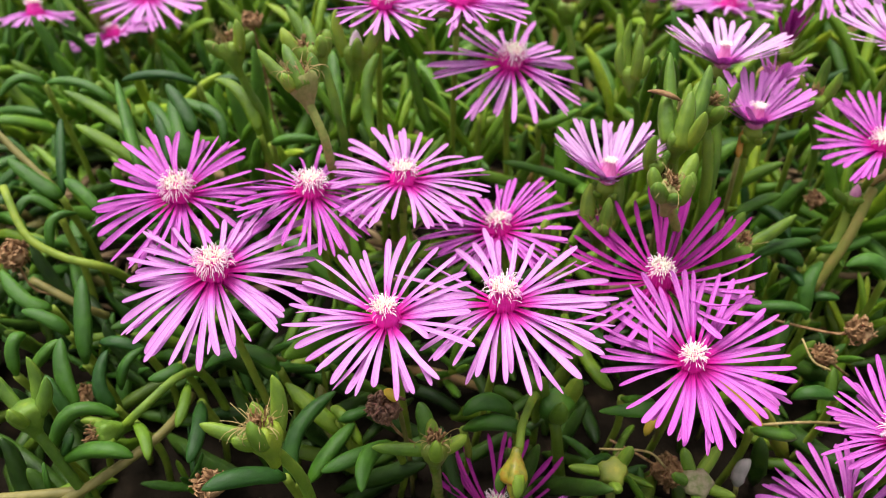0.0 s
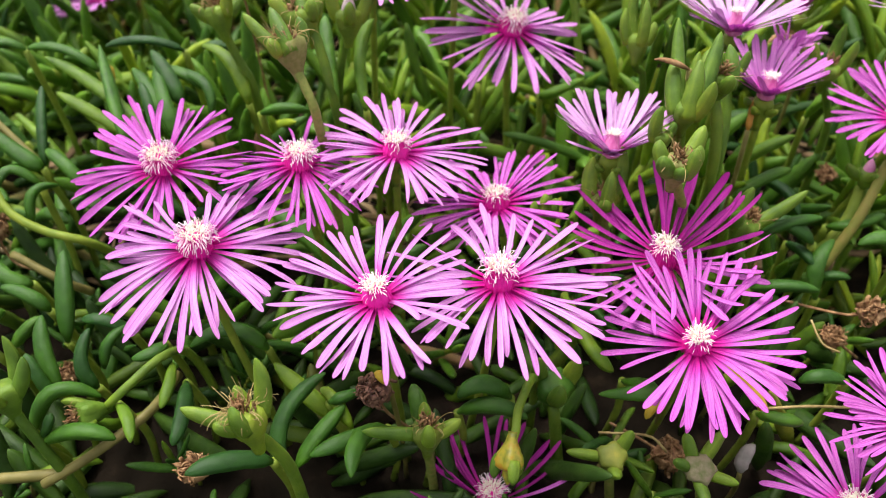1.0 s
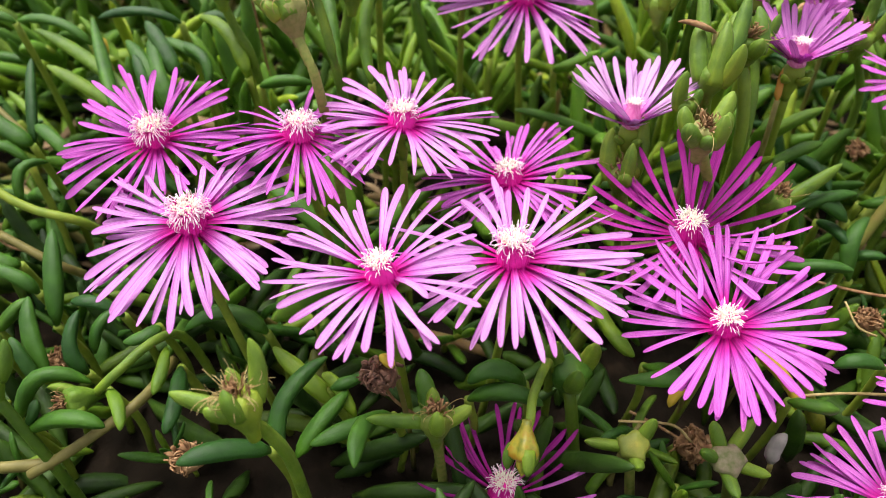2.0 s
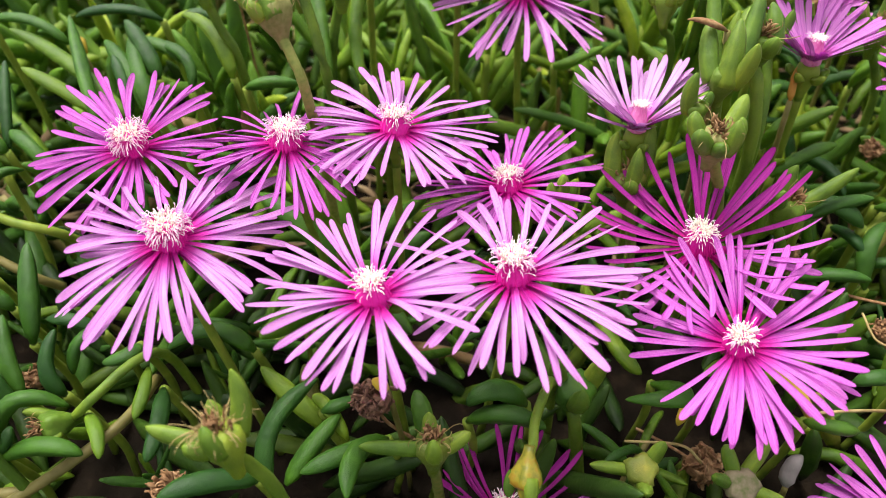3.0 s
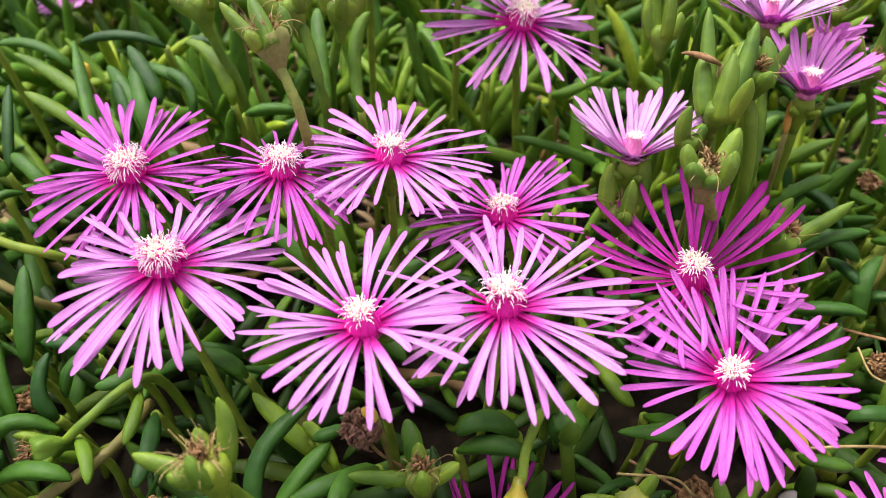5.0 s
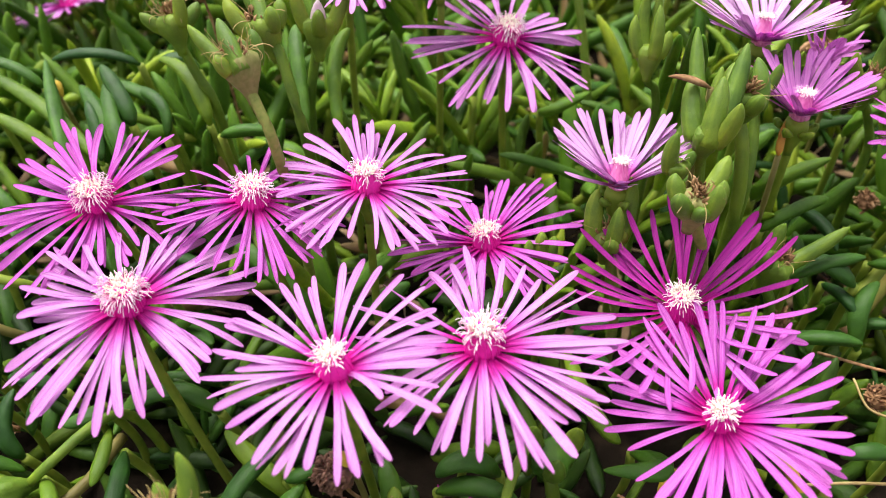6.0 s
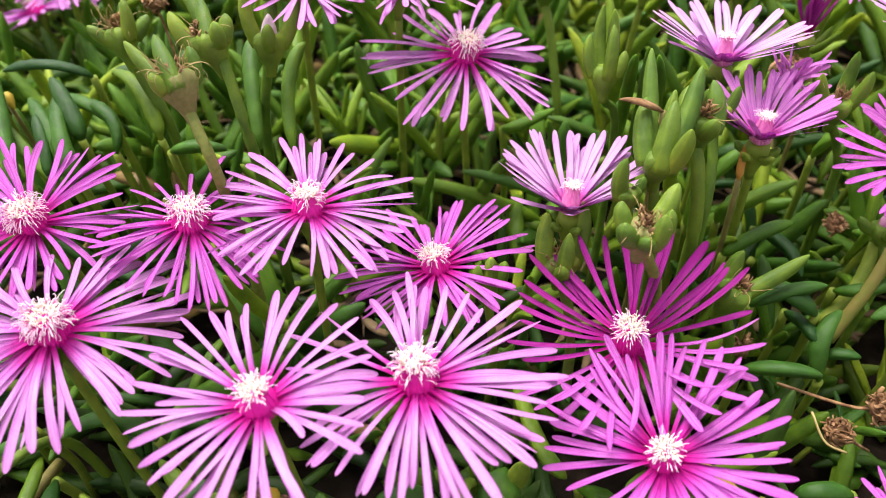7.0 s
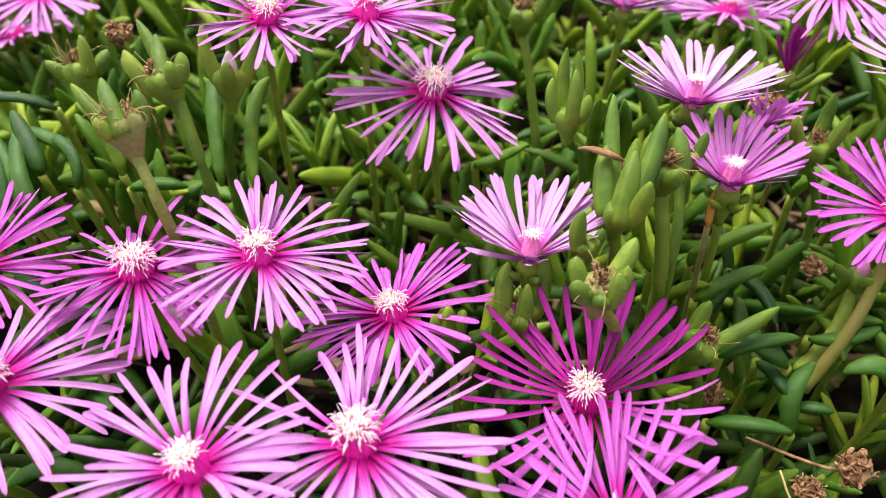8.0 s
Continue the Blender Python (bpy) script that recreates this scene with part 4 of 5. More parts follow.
# ---- dead flowers ----
dead_head((-0.0156, 0.1204, 0.0548), 0.0052, [(-0.0133, 0.1224, 0.0421), (-0.0073, 0.1249, 0.0299)], 31, DRY_DARK)
dead_head((0.1259, 0.1523, 0.0493), 0.0044, [(0.1207, 0.1558, 0.0446), (0.1076, 0.1664, 0.0390)], 32)
dead_head((0.1200, 0.1536, 0.0365), 0.004, [(0.1251, 0.1553, 0.0308), (0.1347, 0.1577, 0.0212)], 33)
dead_head((-0.1426, 0.1844, 0.0512), 0.0055, [(-0.1387, 0.1807, 0.0395), (-0.1278, 0.1816, 0.0331)], 34)
dead_head((-0.0619, 0.1065, 0.0394), 0.0045, [], 35)
dead_head((0.0690, 0.1265, 0.0137), 0.0055, [(0.0596, 0.1328, 0.0148), (0.0534, 0.1375, 0.0140)], 36)
dead_head((-0.1191, 0.1532, 0.0166), 0.004, [], 37)
dead_head((0.1297, 0.2637, 0.0740), 0.005, [], 38)
dead_head((0.1396, 0.2222, 0.0447), 0.0036, [], 39)
dead_head((0.1028, 0.1824, 0.0343), 0.004, [], 40)
dead_head((-0.0711, 0.2637, 0.0960), 0.0042, [(-0.0700, 0.2650, 0.0800), (-0.0690, 0.2660, 0.0400)], 41)

# ---- dying leaves and wilted flowers ----
yellowed_leaf((0.0658, 0.1369, 0.0283), (0.0627, 0.1338, 0.0278), (0.0613, 0.1315, 0.0253), 0.004)
yellowed_leaf((0.0833, 0.1432, 0.0383), (0.0927, 0.1351, 0.0323), (0.0953, 0.1294, 0.0260), 0.0048)
yellowed_leaf((-0.0126, 0.1221, 0.0567), (-0.0140, 0.1216, 0.0591), (-0.0154, 0.1217, 0.0608), 0.004)
yellowed_leaf((-0.1218, 0.2492, 0.0690), (-0.1202, 0.2476, 0.0715), (-0.1182, 0.2459, 0.0680), 0.0045)
yellowed_leaf((0.0969, 0.2036, 0.0770), (0.0974, 0.2060, 0.0812), (0.0979, 0.2082, 0.0850), 0.0026, ORANGE, "withered orange-brown leaf beside a flower stem")
yellowed_leaf((0.0835, 0.1139, 0.0265), (0.0850, 0.1170, 0.0300), (0.0878, 0.1193, 0.0318), 0.0050, BLEACHED, "bleached grey-white dead leaf in the shade")
yellowed_leaf((0.0708, 0.1956, 0.1032), (0.0648, 0.1952, 0.1060), (0.0600, 0.1954, 0.1065), 0.0022, DRY, "dry curled brown leaf caught on a seed head")
yellowed_leaf((0.1359, 0.2627, 0.0727), (0.1250, 0.2627, 0.0776), (0.1211, 0.2604, 0.0739), 0.0022, DRY, "dry curled brown leaf hanging among the stems")
wilted_flower((0.1342, 0.2714, 0.0818), (-0.05, 0, 1), (0.1423, 0.2731, 0.0615), 51)
wilted_flower((0.1199, 0.2422, 0.0811), (0.1, -0.3, 0.8), (0.1237, 0.2420, 0.0662), 52, 50, PETAL_ROSE)

# ---- trailing stems ----
runner([(-0.1074, 0.1097, 0.0250), (-0.0960, 0.1166, 0.0282), (-0.0835, 0.1306, 0.0287), (-0.0801, 0.1471, 0.0247)], 0.0014, STEM_TAN, "thick pale tan trailing ice plant stem")
runner([(-0.1315, 0.1118, 0.0228), (-0.1164, 0.1120, 0.0246), (-0.1019, 0.1129, 0.0255)], 0.0015, STEM_TAN, "thick pale tan trailing ice plant stem")
runner([(-0.1463, 0.1997, 0.0682), (-0.1366, 0.1860, 0.0590), (-0.1246, 0.1811, 0.0535), (-0.1116, 0.1815, 0.0480), (-0.1114, 0.1955, 0.0262)], 0.0013, STEM, "yellow-green trailing ice plant stem")
runner([(-0.1369, 0.1790, 0.0452), (-0.1219, 0.1747, 0.0374), (-0.1160, 0.1777, 0.0288)], 0.0013, STEM_TAN, "pale tan trailing ice plant stem")
runner([(-0.1563, 0.2225, 0.0756), (-0.1455, 0.2153, 0.0675), (-0.1327, 0.2073, 0.0587)], 0.0012, STEM_TAN, "pale tan trailing ice plant stem")
runner([(0.1474, 0.2054, 0.0630), (0.1376, 0.1925, 0.0501), (0.1286, 0.1852, 0.0343)], 0.0016, STEM_RED, "reddish tan trailing ice plant stem")
runner([(0.1433, 0.2064, 0.0517), (0.1382, 0.1983, 0.0431), (0.1287, 0.1909, 0.0344)], 0.0019, STEM, "yellow-green trailing ice plant stem")
runner([(0.1123, 0.1559, 0.0419), (0.1143, 0.1492, 0.0390), (0.1196, 0.1474, 0.0370)], 0.0003, STRAW, "dry straw lying across the leaves")
runner([(0.0467, 0.1272, 0.0250), (0.0602, 0.1249, 0.0270), (0.0663, 0.1229, 0.0217)], 0.00035, STRAW, "thin curled dry stem among the leaves")
runner([(0.0953, 0.1326, 0.0295), (0.1075, 0.1325, 0.0309), (0.1210, 0.1323, 0.0306)], 0.0004, STRAW, "dry straw lying across the leaves")

# ---- shoots whose leaves stand out ----
shoot((-0.1039, 0.2209, 0.0000), ((-0.1039, 0.2169, 0.0627), (-0.1151, 0.2205, 0.0694), (-0.1297, 0.2265, 0.0751), 0.0050))
shoot((-0.0976, 0.2225, 0.0000), ((-0.0976, 0.2185, 0.0615), (-0.1200, 0.2364, 0.0702), (-0.1403, 0.2457, 0.0775), 0.0052))
shoot((-0.1311, 0.2082, 0.0000), ((-0.1311, 0.2042, 0.0600), (-0.1393, 0.2071, 0.0645), (-0.1496, 0.2129, 0.0701), 0.0063),
      ((-0.1317, 0.2057, 0.0587), (-0.1340, 0.2187, 0.0687), (-0.1364, 0.2307, 0.0750), 0.0039),
      ((-0.1156, 0.1981, 0.0561), (-0.1216, 0.2021, 0.0628), (-0.1309, 0.2096, 0.0637), 0.0049))
shoot((-0.1292, 0.1884, 0.0000), ((-0.1292, 0.1844, 0.0517), (-0.1290, 0.1905, 0.0608), (-0.1231, 0.1965, 0.0592), 0.0038),
      ((-0.1314, 0.1996, 0.0567), (-0.1400, 0.2006, 0.0623), (-0.1430, 0.1929, 0.0580), 0.0040))
shoot((-0.0888, 0.2312, 0.0000), ((-0.0888, 0.2272, 0.0701), (-0.0932, 0.2342, 0.0763), (-0.1006, 0.2432, 0.0817), 0.0063),
      ((-0.0957, 0.2154, 0.0657), (-0.0978, 0.2227, 0.0719), (-0.1022, 0.2306, 0.0767), 0.0042))
shoot((-0.1224, 0.2492, 0.0000), ((-0.1224, 0.2452, 0.0720), (-0.1342, 0.2488, 0.0787), (-0.1495, 0.2526, 0.0768), 0.0042))
shoot((-0.0923, 0.2559, 0.0000), ((-0.0923, 0.2519, 0.0765), (-0.1047, 0.2509, 0.0813), (-0.1206, 0.2518, 0.0782), 0.0042))
shoot((-0.1073, 0.1205, 0.0000), ((-0.1073, 0.1165, 0.0349), (-0.0954, 0.1168, 0.0406), (-0.0853, 0.1156, 0.0386), 0.0052),
      ((-0.1075, 0.1170, 0.0350), (-0.1038, 0.1178, 0.0407), (-0.1031, 0.1209, 0.0429), 0.0034))
shoot((-0.1110, 0.1246, 0.0000), ((-0.1110, 0.1206, 0.0336), (-0.1044, 0.1272, 0.0438), (-0.0934, 0.1291, 0.0385), 0.0055))
shoot((-0.1091, 0.1354, 0.0000), ((-0.1091, 0.1314, 0.0352), (-0.1124, 0.1342, 0.0412), (-0.1162, 0.1386, 0.0457), 0.0040),
      ((-0.1078, 0.1338, 0.0356), (-0.1131, 0.1419, 0.0427), (-0.1153, 0.1508, 0.0482), 0.0053))
shoot((-0.1247, 0.1493, 0.0000), ((-0.1247, 0.1453, 0.0397), (-0.1206, 0.1483, 0.0440), (-0.1164, 0.1514, 0.0465), 0.0046))
shoot((-0.0971, 0.1383, 0.0000), ((-0.0971, 0.1343, 0.0357), (-0.1013, 0.1382, 0.0420), (-0.1002, 0.1467, 0.0473), 0.0047))
shoot((-0.0909, 0.1544, 0.0000), ((-0.0909, 0.1504, 0.0408), (-0.0966, 0.1502, 0.0463), (-0.1051, 0.1519, 0.0448), 0.0042),
      ((-0.0969, 0.1401, 0.0368), (-0.0953, 0.1446, 0.0432), (-0.0909, 0.1502, 0.0444), 0.0038))
shoot((-0.1289, 0.1475, 0.0000), ((-0.1289, 0.1435, 0.0393), (-0.1292, 0.1485, 0.0477), (-0.1272, 0.1529, 0.0469), 0.0049))
shoot((-0.0797, 0.1499, 0.0000), ((-0.0797, 0.1459, 0.0417), (-0.0814, 0.1415, 0.0426), (-0.0874, 0.1397, 0.0422), 0.0046),
      ((-0.0760, 0.1395, 0.0404), (-0.0750, 0.1310, 0.0407), (-0.0756, 0.1246, 0.0397), 0.0036))
shoot((-0.0883, 0.1310, 0.0000), ((-0.0883, 0.1270, 0.0382), (-0.0831, 0.1203, 0.0410), (-0.0803, 0.1136, 0.0403), 0.0038))
shoot((-0.0716, 0.1389, 0.0000), ((-0.0716, 0.1349, 0.0377), (-0.0685, 0.1215, 0.0412), (-0.0692, 0.1128, 0.0402), 0.0047))
shoot((-0.1172, 0.1613, 0.0000), ((-0.1172, 0.1573, 0.0424), (-0.1227, 0.1591, 0.0474), (-0.1314, 0.1613, 0.0489), 0.0046))
shoot((-0.1253, 0.1705, 0.0000), ((-0.1253, 0.1665, 0.0448), (-0.1324, 0.1663, 0.0484), (-0.1425, 0.1757, 0.0528), 0.0057))
shoot((-0.1100, 0.1525, 0.0000), ((-0.1100, 0.1485, 0.0385), (-0.1116, 0.1594, 0.0484), (-0.1139, 0.1708, 0.0550), 0.0061))
shoot((-0.0405, 0.1133, 0.0000), ((-0.0405, 0.1093, 0.0361), (-0.0401, 0.1197, 0.0446), (-0.0302, 0.1309, 0.0480), 0.0057),
      ((-0.0370, 0.1103, 0.0343), (-0.0312, 0.1173, 0.0388), (-0.0249, 0.1250, 0.0416), 0.0053))
shoot((-0.0418, 0.1117, 0.0000), ((-0.0418, 0.1077, 0.0416), (-0.0514, 0.1044, 0.0470), (-0.0607, 0.0998, 0.0487), 0.0059))
shoot((-0.0281, 0.1289, 0.0000), ((-0.0281, 0.1249, 0.0342), (-0.0368, 0.1308, 0.0388), (-0.0465, 0.1386, 0.0420), 0.0053))
shoot((-0.0135, 0.1256, 0.0000), ((-0.0135, 0.1216, 0.0356), (-0.0202, 0.1137, 0.0421), (-0.0210, 0.1023, 0.0432), 0.0052),
      ((-0.0148, 0.1216, 0.0356), (-0.0223, 0.1153, 0.0404), (-0.0328, 0.1102, 0.0400), 0.0050))
shoot((-0.0496, 0.1493, 0.0000), ((-0.0496, 0.1453, 0.0397), (-0.0602, 0.1476, 0.0457), (-0.0720, 0.1446, 0.0414), 0.0055))
shoot((-0.0035, 0.1235, 0.0000), ((-0.0035, 0.1195, 0.0353), (-0.0046, 0.1243, 0.0415), (-0.0068, 0.1300, 0.0442), 0.0053))
shoot((0.0206, 0.1336, 0.0000), ((0.0206, 0.1296, 0.0386), (0.0124, 0.1288, 0.0459), (0.0057, 0.1260, 0.0436), 0.0062))
shoot((-0.0229, 0.1241, 0.0000), ((-0.0229, 0.1201, 0.0372), (-0.0280, 0.1269, 0.0410), (-0.0323, 0.1301, 0.0415), 0.0038),
      ((-0.0297, 0.1267, 0.0400), (-0.0254, 0.1266, 0.0428), (-0.0209, 0.1296, 0.0414), 0.0038))
shoot((-0.0606, 0.2261, 0.0000), ((-0.0606, 0.2221, 0.0700), (-0.0521, 0.2210, 0.0730), (-0.0434, 0.2215, 0.0715), 0.0046))
shoot((-0.0248, 0.2272, 0.0000), ((-0.0248, 0.2232, 0.0704), (-0.0273, 0.2412, 0.0826), (-0.0230, 0.2507, 0.0899), 0.0050),
      ((-0.0350, 0.2249, 0.0693), (-0.0385, 0.2412, 0.0826), (-0.0406, 0.2537, 0.0894), 0.0052), mat=LEAF_MID)
shoot((-0.0665, 0.2346, 0.0000), ((-0.0665, 0.2306, 0.0679), (-0.0731, 0.2418, 0.0776), (-0.0851, 0.2507, 0.0795), 0.0055))
shoot((-0.0827, 0.2404, 0.0000), ((-0.0827, 0.2364, 0.0702), (-0.0896, 0.2388, 0.0747), (-0.1018, 0.2447, 0.0735), 0.0050))
shoot((0.0058, 0.1292, 0.0000), ((0.0058, 0.1252, 0.0379), (0.0152, 0.1238, 0.0433), (0.0246, 0.1212, 0.0411), 0.0053))
shoot((0.0388, 0.1675, 0.0000), ((0.0388, 0.1635, 0.0440), (0.0431, 0.1443, 0.0450), (0.0499, 0.1364, 0.0416), 0.0049))
shoot((0.0881, 0.1292, 0.0000), ((0.0881, 0.1252, 0.0379), (0.0925, 0.1215, 0.0412), (0.0993, 0.1215, 0.0393), 0.0042))
shoot((0.1156, 0.1389, 0.0000), ((0.1156, 0.1349, 0.0395), (0.1065, 0.1330, 0.0447), (0.1014, 0.1337, 0.0411), 0.0046))
shoot((-0.1498, 0.2559, 0.0000), ((-0.1498, 0.2519, 0.0765), (-0.1579, 0.2512, 0.0797), (-0.1654, 0.2466, 0.0743), 0.0042))
shoot((-0.0729, 0.2535, 0.0000), ((-0.0729, 0.2495, 0.0755), (-0.0777, 0.2507, 0.0795), (-0.0849, 0.2495, 0.0790), 0.0042))
shoot((0.1435, 0.1791, 0.0000), ((0.1435, 0.1751, 0.0490), (0.1385, 0.1775, 0.0551), (0.1302, 0.1769, 0.0531), 0.0061))
shoot((0.1182, 0.1842, 0.0000), ((0.1182, 0.1802, 0.0505), (0.1110, 0.1827, 0.0557), (0.1054, 0.1856, 0.0557), 0.0061))
shoot((0.0530, 0.1401, 0.0000), ((0.0530, 0.1361, 0.0379), (0.0578, 0.1283, 0.0439), (0.0453, 0.1308, 0.0388), 0.0061))
shoot((-0.1054, 0.2186, 0.0000), ((-0.1054, 0.2146, 0.0619), (-0.1095, 0.2221, 0.0700), (-0.1219, 0.2507, 0.0795), 0.0050))
shoot((-0.0909, 0.2209, 0.0000), ((-0.0909, 0.2169, 0.0627), (-0.0968, 0.2261, 0.0732), (-0.1074, 0.2394, 0.0767), 0.0050))
shoot((-0.0879, 0.2209, 0.0000), ((-0.0879, 0.2169, 0.0627), (-0.0928, 0.2238, 0.0724), (-0.0996, 0.2418, 0.0776), 0.0063))
shoot((-0.0792, 0.2300, 0.0000), ((-0.0792, 0.2260, 0.0661), (-0.0813, 0.2336, 0.0744), (-0.0963, 0.2435, 0.0730), 0.0042))
shoot((0.0993, 0.2069, 0.0000), ((0.0993, 0.2029, 0.0500), (0.1079, 0.2051, 0.0560), (0.1185, 0.2085, 0.0580), 0.0049), mat=LEAF_MID)
shoot((0.1010, 0.1857, 0.0000), ((0.1010, 0.1817, 0.0520), (0.1095, 0.1824, 0.0570), (0.1201, 0.1839, 0.0580), 0.0044))
shoot((0.0975, 0.1726, 0.0000), ((0.0975, 0.1686, 0.0420), (0.1065, 0.1650, 0.0470), (0.1162, 0.1638, 0.0460), 0.0046))
shoot((0.1210, 0.1792, 0.0000), ((0.1210, 0.1752, 0.0400), (0.1252, 0.1733, 0.0430), (0.1299, 0.1722, 0.0430), 0.0038))
shoot((0.1204, 0.1736, 0.0000), ((0.1204, 0.1696, 0.0360), (0.1193, 0.1748, 0.0460), (0.1260, 0.1824, 0.0500), 0.0053))
shoot((0.1142, 0.1909, 0.0000), ((0.1142, 0.1869, 0.0440), (0.1160, 0.1801, 0.0470), (0.1185, 0.1739, 0.0460), 0.0042))
shoot((0.1144, 0.2248, 0.0000), ((0.1144, 0.2208, 0.0440), (0.1195, 0.2092, 0.0480), (0.1214, 0.1983, 0.0460), 0.0046))
shoot((0.1006, 0.2207, 0.0000), ((0.1006, 0.2167, 0.0500), (0.1010, 0.2134, 0.0600), (0.1057, 0.2161, 0.0620), 0.0046), mat=LEAF_MID)
shoot((0.1301, 0.1993, 0.0000), ((0.1301, 0.1953, 0.0440), (0.1383, 0.1923, 0.0480), (0.1473, 0.1949, 0.0500), 0.0046))
shoot((0.0882, 0.2160, 0.0000), ((0.0882, 0.2120, 0.0520), (0.0811, 0.2089, 0.0720), (0.0813, 0.2095, 0.0840), 0.0049),
      ((0.0913, 0.2141, 0.0500), (0.0920, 0.2154, 0.0600), (0.0937, 0.2193, 0.0640), 0.0042), mat=LEAF_MID)
shoot((0.0375, 0.2567, 0.0000), ((0.0375, 0.2527, 0.0580), (0.0428, 0.2491, 0.0620), (0.0546, 0.2585, 0.0620), 0.0046), mat=LEAF_MID)
shoot((0.0722, 0.2439, 0.0000), ((0.0722, 0.2399, 0.0600), (0.0684, 0.2239, 0.0900), (0.0673, 0.2164, 0.1060), 0.0038),
      ((0.0748, 0.2349, 0.0620), (0.0726, 0.2218, 0.0880), (0.0683, 0.2094, 0.1120), 0.0042),
      ((0.0773, 0.2349, 0.0620), (0.0759, 0.2219, 0.0880), (0.0731, 0.2166, 0.1060), 0.0042), mat=LEAF_MID)
shoot((0.1349, 0.2454, 0.0000), ((0.1349, 0.2414, 0.0560), (0.1381, 0.2400, 0.0660), (0.1472, 0.2456, 0.0640), 0.0046), mat=LEAF_MID)
shoot((0.0325, 0.1800, 0.0000), ((0.0318, 0.1775, 0.0560), (0.0318, 0.1785, 0.0640), (0.0320, 0.1800, 0.0705), 0.0046),
      ((0.0305, 0.1770, 0.0560), (0.0292, 0.1780, 0.0630), (0.0288, 0.1790, 0.0685), 0.0036),
      ((0.0335, 0.1790, 0.0560), (0.0350, 0.1805, 0.0625), (0.0356, 0.1815, 0.0675), 0.0038), mat=LEAF_FRESH)

# ---- leafy shoots that fill the bed ----
def leaf_kit(rng, mat, count, start, turn, width, span):
    """A few leaf meshes: how far each leans at its foot and how far it turns on to its tip, in degrees."""
    forms = []
    for k in range(count):
        path = arc_path(rng.uniform(*span), rng.uniform(*start), rng.uniform(*turn), 12)
        path[:, 1] += rng.uniform(-0.10, 0.10) * path[:, 2]
        forms.append(mesh_of("leaf", leaf_shape(path, rng.uniform(*width), 9, 12), mat))
    return forms


def shoot_model(rng, forms, height, pairs, spread, lean, stem_mat, low=0.22):
    """A shoot: a leaning stem with opposite pairs of leaves, each pair turned by a quarter against the last, and a young pair on top."""
    root = thing("ice_plant_shoot", (0, 0, 0), "creeping ice plant shoot with fleshy finger-like green leaves", "succulent plant", "ice plant shoots")
    zs = np.linspace(0, 1, 9)
    line = np.stack([lean * height * zs**1.6, 0.25 * lean * height * zs, height * zs], 1)
    part("stem", mesh_of("stem", sweep(line, np.linspace(0.0016, 0.0012, 9), np.linspace(0.0016, 0.0012, 9), 7), stem_mat), root)
    for k in range(pairs):
        u = low + (1 - low) * (k + 0.5) / pairs
        foot = [np.interp(u, zs, line[:, c]) for c in range(3)]
        az = k * 90 + rng.uniform(-25, 25)
        out = spread * (1 - 0.62 * k / max(1, pairs - 1))
        for half in (0, 180):
            if rng.random() < 0.12 and k < pairs - 1:
                continue
            m = Matrix.Translation(foot) @ Matrix.Rotation(radians(az + half + rng.uniform(-14, 14)), 4, "Z") @ Matrix.Rotation(radians(out + rng.uniform(-16, 16)), 4, "Y")
            size = rng.uniform(0.75, 1.12) * (0.72 if k == pairs - 1 else 1)
            part("leaf", rng.choice(forms), root, "", m @ Matrix.Scale(size, 4))
    return root


def head_room(x, y):
    """How high leaves may reach: under the blooms they stay below the petals, low along the front edge, and below the
    necks of the seed heads. Nearer still, out of view, they stand taller to block sky light."""
    side = min(max((x + 0.02) / 0.10, 0.0), 1.0)
    top = 0.032 + 0.30 * min(max(y - 0.10, 0.0), 0.08) + (0.14 - 0.06 * side) * min(max(y - 0.18, 0.0), 0.25)
    # unseen taller leaves, added to shade the front of the bed
    if y < 0.066:
        return 0.056
    if x > -0.03 and y < 0.13:
        top = min(top, 0.021)
    for bx, by, bz in (b for b in BLOOMS if b[1] < 0.27):
        d = math.hypot(x - bx, y - by)
        if d < 0.034:
            top = min(top, bz - 0.036 + 0.35 * d)
        if abs(x - bx) < 0.026 and 0 < by - y < 0.06:
            top = min(top, bz - 0.022 - 0.35 * (by - y))
    for bx, by, bz in HEADS:
        if abs(x - bx) < 0.016 and -0.008 < by - y < 0.045:
            top = min(top, bz - 0.030 - 0.2 * max(by - y, 0.0))
    return max(top, 0.018)


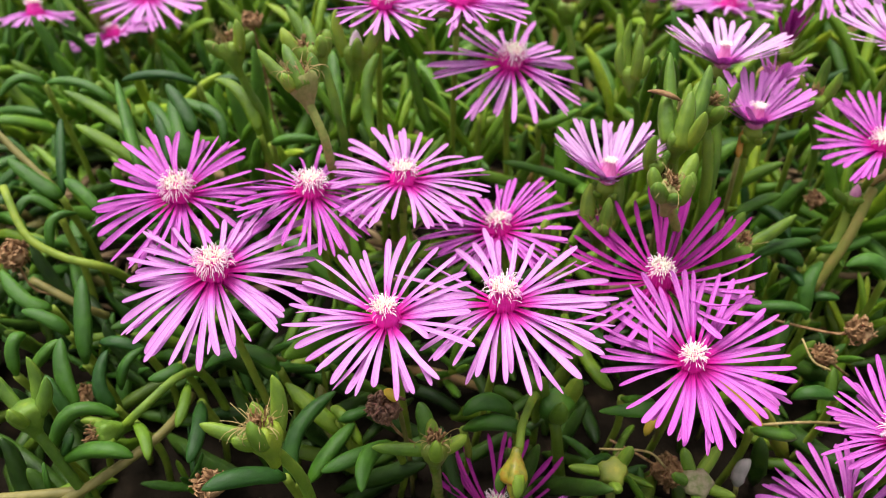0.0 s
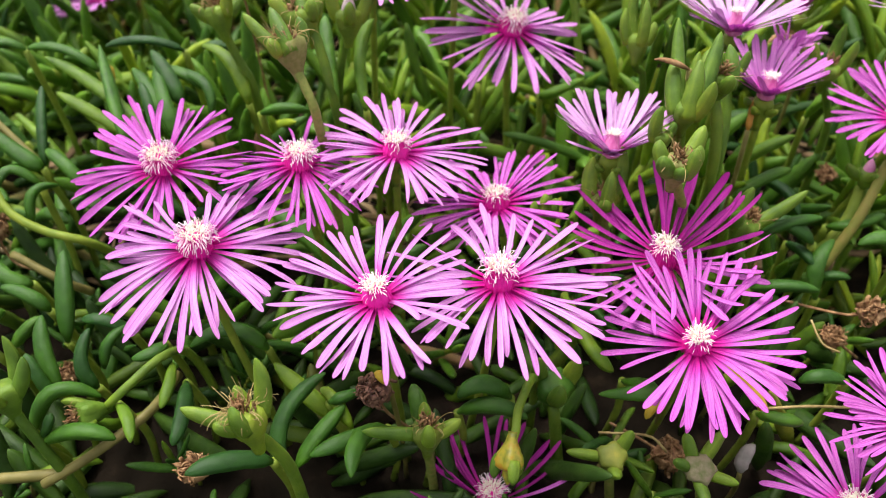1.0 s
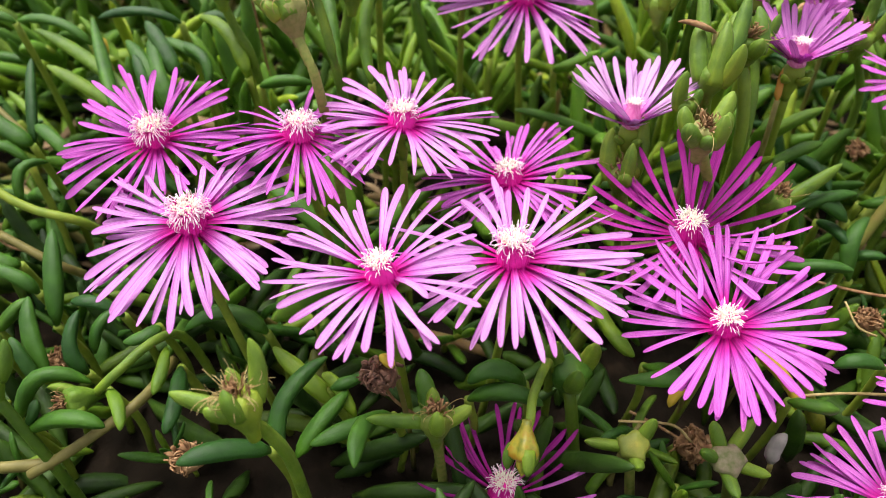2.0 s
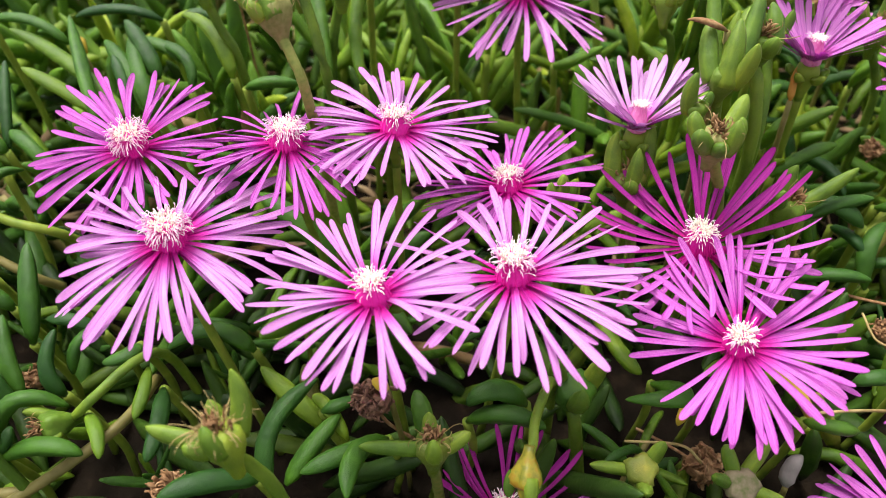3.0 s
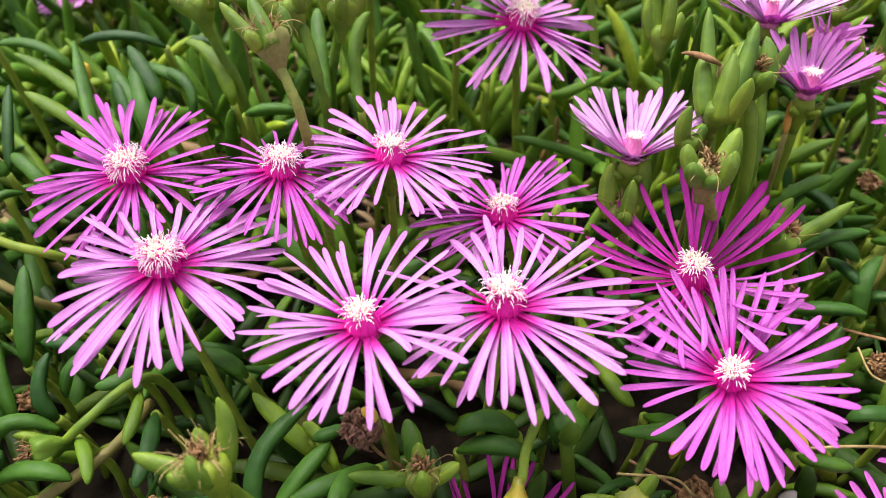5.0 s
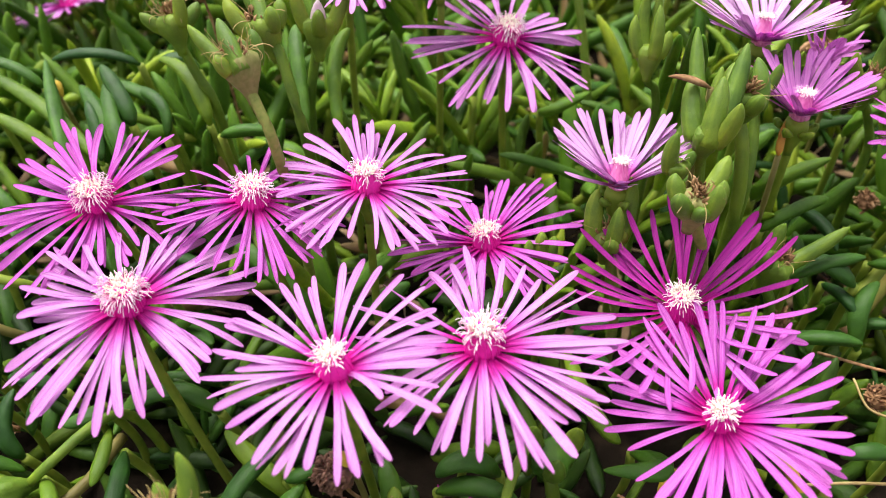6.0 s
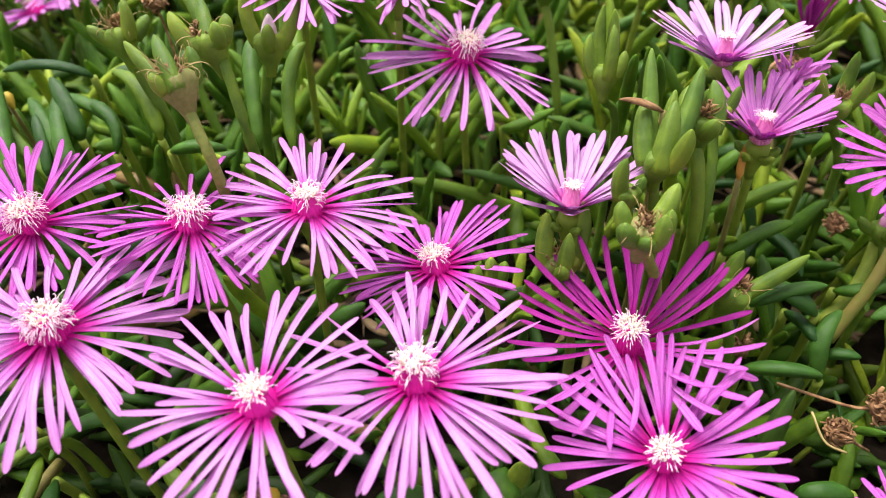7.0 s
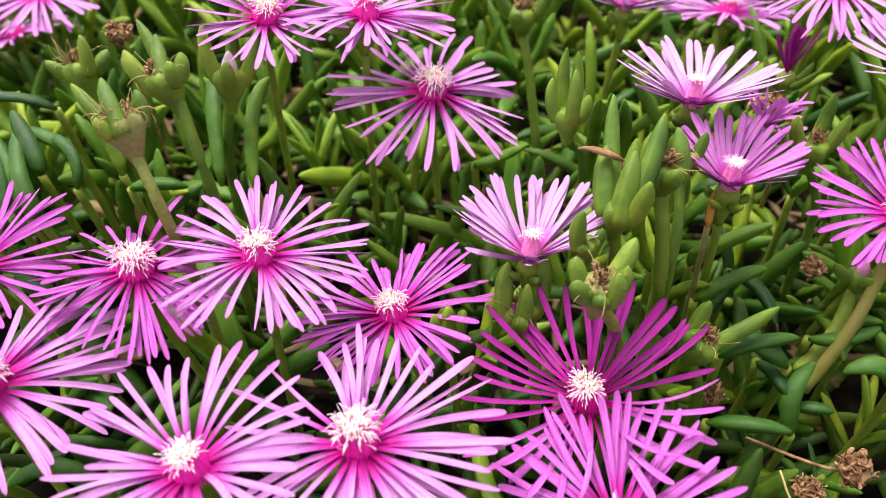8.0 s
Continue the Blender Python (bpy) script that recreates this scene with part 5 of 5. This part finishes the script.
def plant_bed():
    rng = random.Random(11)
    kits = [leaf_kit(rng, LEAF, 10, (0, 20), (20, 110), (0.0048, 0.0066), (0.026, 0.048)),
            leaf_kit(rng, LEAF, 10, (5, 30), (-45, 20), (0.0048, 0.0068), (0.028, 0.050)),
            leaf_kit(rng, LEAF_MID, 10, (0, 25), (-35, 60), (0.0046, 0.0064), (0.024, 0.042)),
            leaf_kit(rng, LEAF_BACK, 9, (0, 10), (-15, 45), (0.0042, 0.0058), (0.022, 0.042))]
    spreads, stems, models = (66, 58, 50, 26), (STEM_TAN, STEM, STEM, STEM), []
    for k in range(28):
        kit = k // 7
        height = (0.020, 0.028, 0.036, 0.024, 0.032, 0.040, 0.026)[k % 7] + (0.014 if kit == 3 else 0)
        models.append((shoot_model(rng, kits[kit], height, 3 + k % 3, spreads[kit], rng.uniform(-0.9, 0.9) if kit < 3 else rng.uniform(-0.3, 0.3), stems[kit], 0.42 if kit == 3 else 0.22), height + (0.020, 0.020, 0.020, 0.015)[kit]))
    front, back = [], []
    low = [leaf_shape(arc_path(rng.uniform(0.024, 0.046), rng.uniform(0, 20), rng.uniform(-45, 95), 9), rng.uniform(0.0044, 0.0064), 7, 9) for _ in range(16)]
    used = set()
    step = 0.0205
    for i in range(-41, 44):
        for j in range(-17, 57):
            x, y = i * step + rng.uniform(-0.009, 0.009), j * step + rng.uniform(-0.009, 0.009)
            edge = math.hypot((x - 0.02) / 0.78, (y - 0.38) / 0.66) + 0.16 * noise.noise((x * 5, y * 5, 7.0))
            if edge > 1:
                continue
            near = -0.25 < x < 0.25 and 0.07 < y < 0.45
            sparse = 0.5 + 0.5 * noise.noise((x * 22, y * 22, 2.0))
            room = head_room(x, y) * (0.72 + 0.38 * sparse) * rng.uniform(0.9, 1.05)
            bare = y < 0.16 and rng.random() < (0.45 if x < -0.06 else 0.80)
            if bare:
                room = min(room, 0.020)
            if near and (i + j) % 2 == 0 and not bare:
                # fresh yellow-green shoots gather at the back and towards +x, dark hooked ones at the front and towards -x
                mood = (y - 0.205 + 0.45 * x) / 0.10 + rng.gauss(0, 0.5)
                kit = 3 if mood > 0.75 else 2 if mood > -0.1 else rng.randrange(2)
                if kit == 3 and rng.random() < 0.35:
                    kit = rng.randrange(3)
                k = kit * 7 + rng.randrange(7)
                model, tall = models[k]
                s = min(1.15 if y > 0.16 else 0.88, max(0.60, room / tall))
                m = Matrix.Translation((x, y, 0)) @ Matrix.Rotation(rng.uniform(0, 6.28), 4, "Z") @ Matrix.Rotation(rng.uniform(-0.3, 0.3), 4, "X") @ Matrix.Scale(s, 4)
                if k in used:
                    copy_thing(model, m)
                else:
                    used.add(k)
                    model.matrix_basis = m
            else:
                for q in range(9 if not near else 2 if bare else 6):
                    z = room * rng.uniform(0.03, 0.58 if not near else 0.42 if q < 3 else 0.18)
                    p, f, t = low[rng.randrange(len(low))]
                    turn = Euler((rng.uniform(-0.5, 0.5), rng.uniform(0.05, 0.75) if not near else rng.uniform(0.15, 1.0) if q < 3 else rng.uniform(0.9, 1.45), rng.uniform(0, 6.28)), "XYZ").to_matrix()
                    size = rng.uniform(0.75, 1.15)
                    if z + 0.035 * size > room + 0.010:
                        z = max(0.002, room + 0.010 - 0.035 * size)
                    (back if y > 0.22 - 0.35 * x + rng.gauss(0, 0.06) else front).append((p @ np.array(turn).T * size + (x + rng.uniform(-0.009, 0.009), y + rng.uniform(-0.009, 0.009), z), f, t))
    for k, (model, tall) in enumerate(models):
        if k not in used:
            model.matrix_basis = Matrix.Translation((0.2 + 0.02 * k, 0.42, 0))
    ob = new("ice_plant_foliage", mesh_of("ice_plant_foliage", joined(front), LEAF_SHADED))
    ob2 = new("ice_plant_foliage", mesh_of("ice_plant_foliage", joined(back), LEAF_FAR))
    tagged(ob2, "tangled mid-green ice plant leaves at the back of the bed", "succulent foliage", kind="stuff")
    tagged(ob, "dense low mat of fleshy blue-green ice plant leaves, darkened for shade", "succulent foliage", kind="stuff")


def dry_litter():
    """Dead leaves and bits of straw on the soil among the stems at the back of the bed."""
    rng = random.Random(23)
    bits = []
    for k in range(1100):
        x, y = rng.uniform(-0.34, 0.38), 0.20 + 0.36 * rng.random() ** 1.3
        a, z = rng.uniform(0, 6.28), rng.uniform(0.003, 0.016)
        d = np.array((math.cos(a), math.sin(a), rng.uniform(-0.25, 0.35)))
        e = np.array((-math.sin(a), math.cos(a), rng.uniform(-0.2, 0.5)))
        long = rng.uniform(0.010, 0.026)
        w = (rng.uniform(0.0003, 0.0006) if k % 3 == 0 else rng.uniform(0.0012, 0.0024)) * np.array((0.5, 1.0, 1.1, 0.9, 0.2))
        bits.append(sweep(bezier((x, y, z), np.array((x, y, z)) + d * long * 0.5 + e * long * rng.uniform(-0.25, 0.25), np.array((x, y, z)) + d * long, 5), w, w * 0.35 + 0.0002, 5))
    ob = new("dry_litter", mesh_of("dry_litter", joined(bits), LITTER))
    tagged(ob, "dry brown dead leaves and straw on the soil", "plant litter", kind="stuff")


plant_bed()
dry_litter()
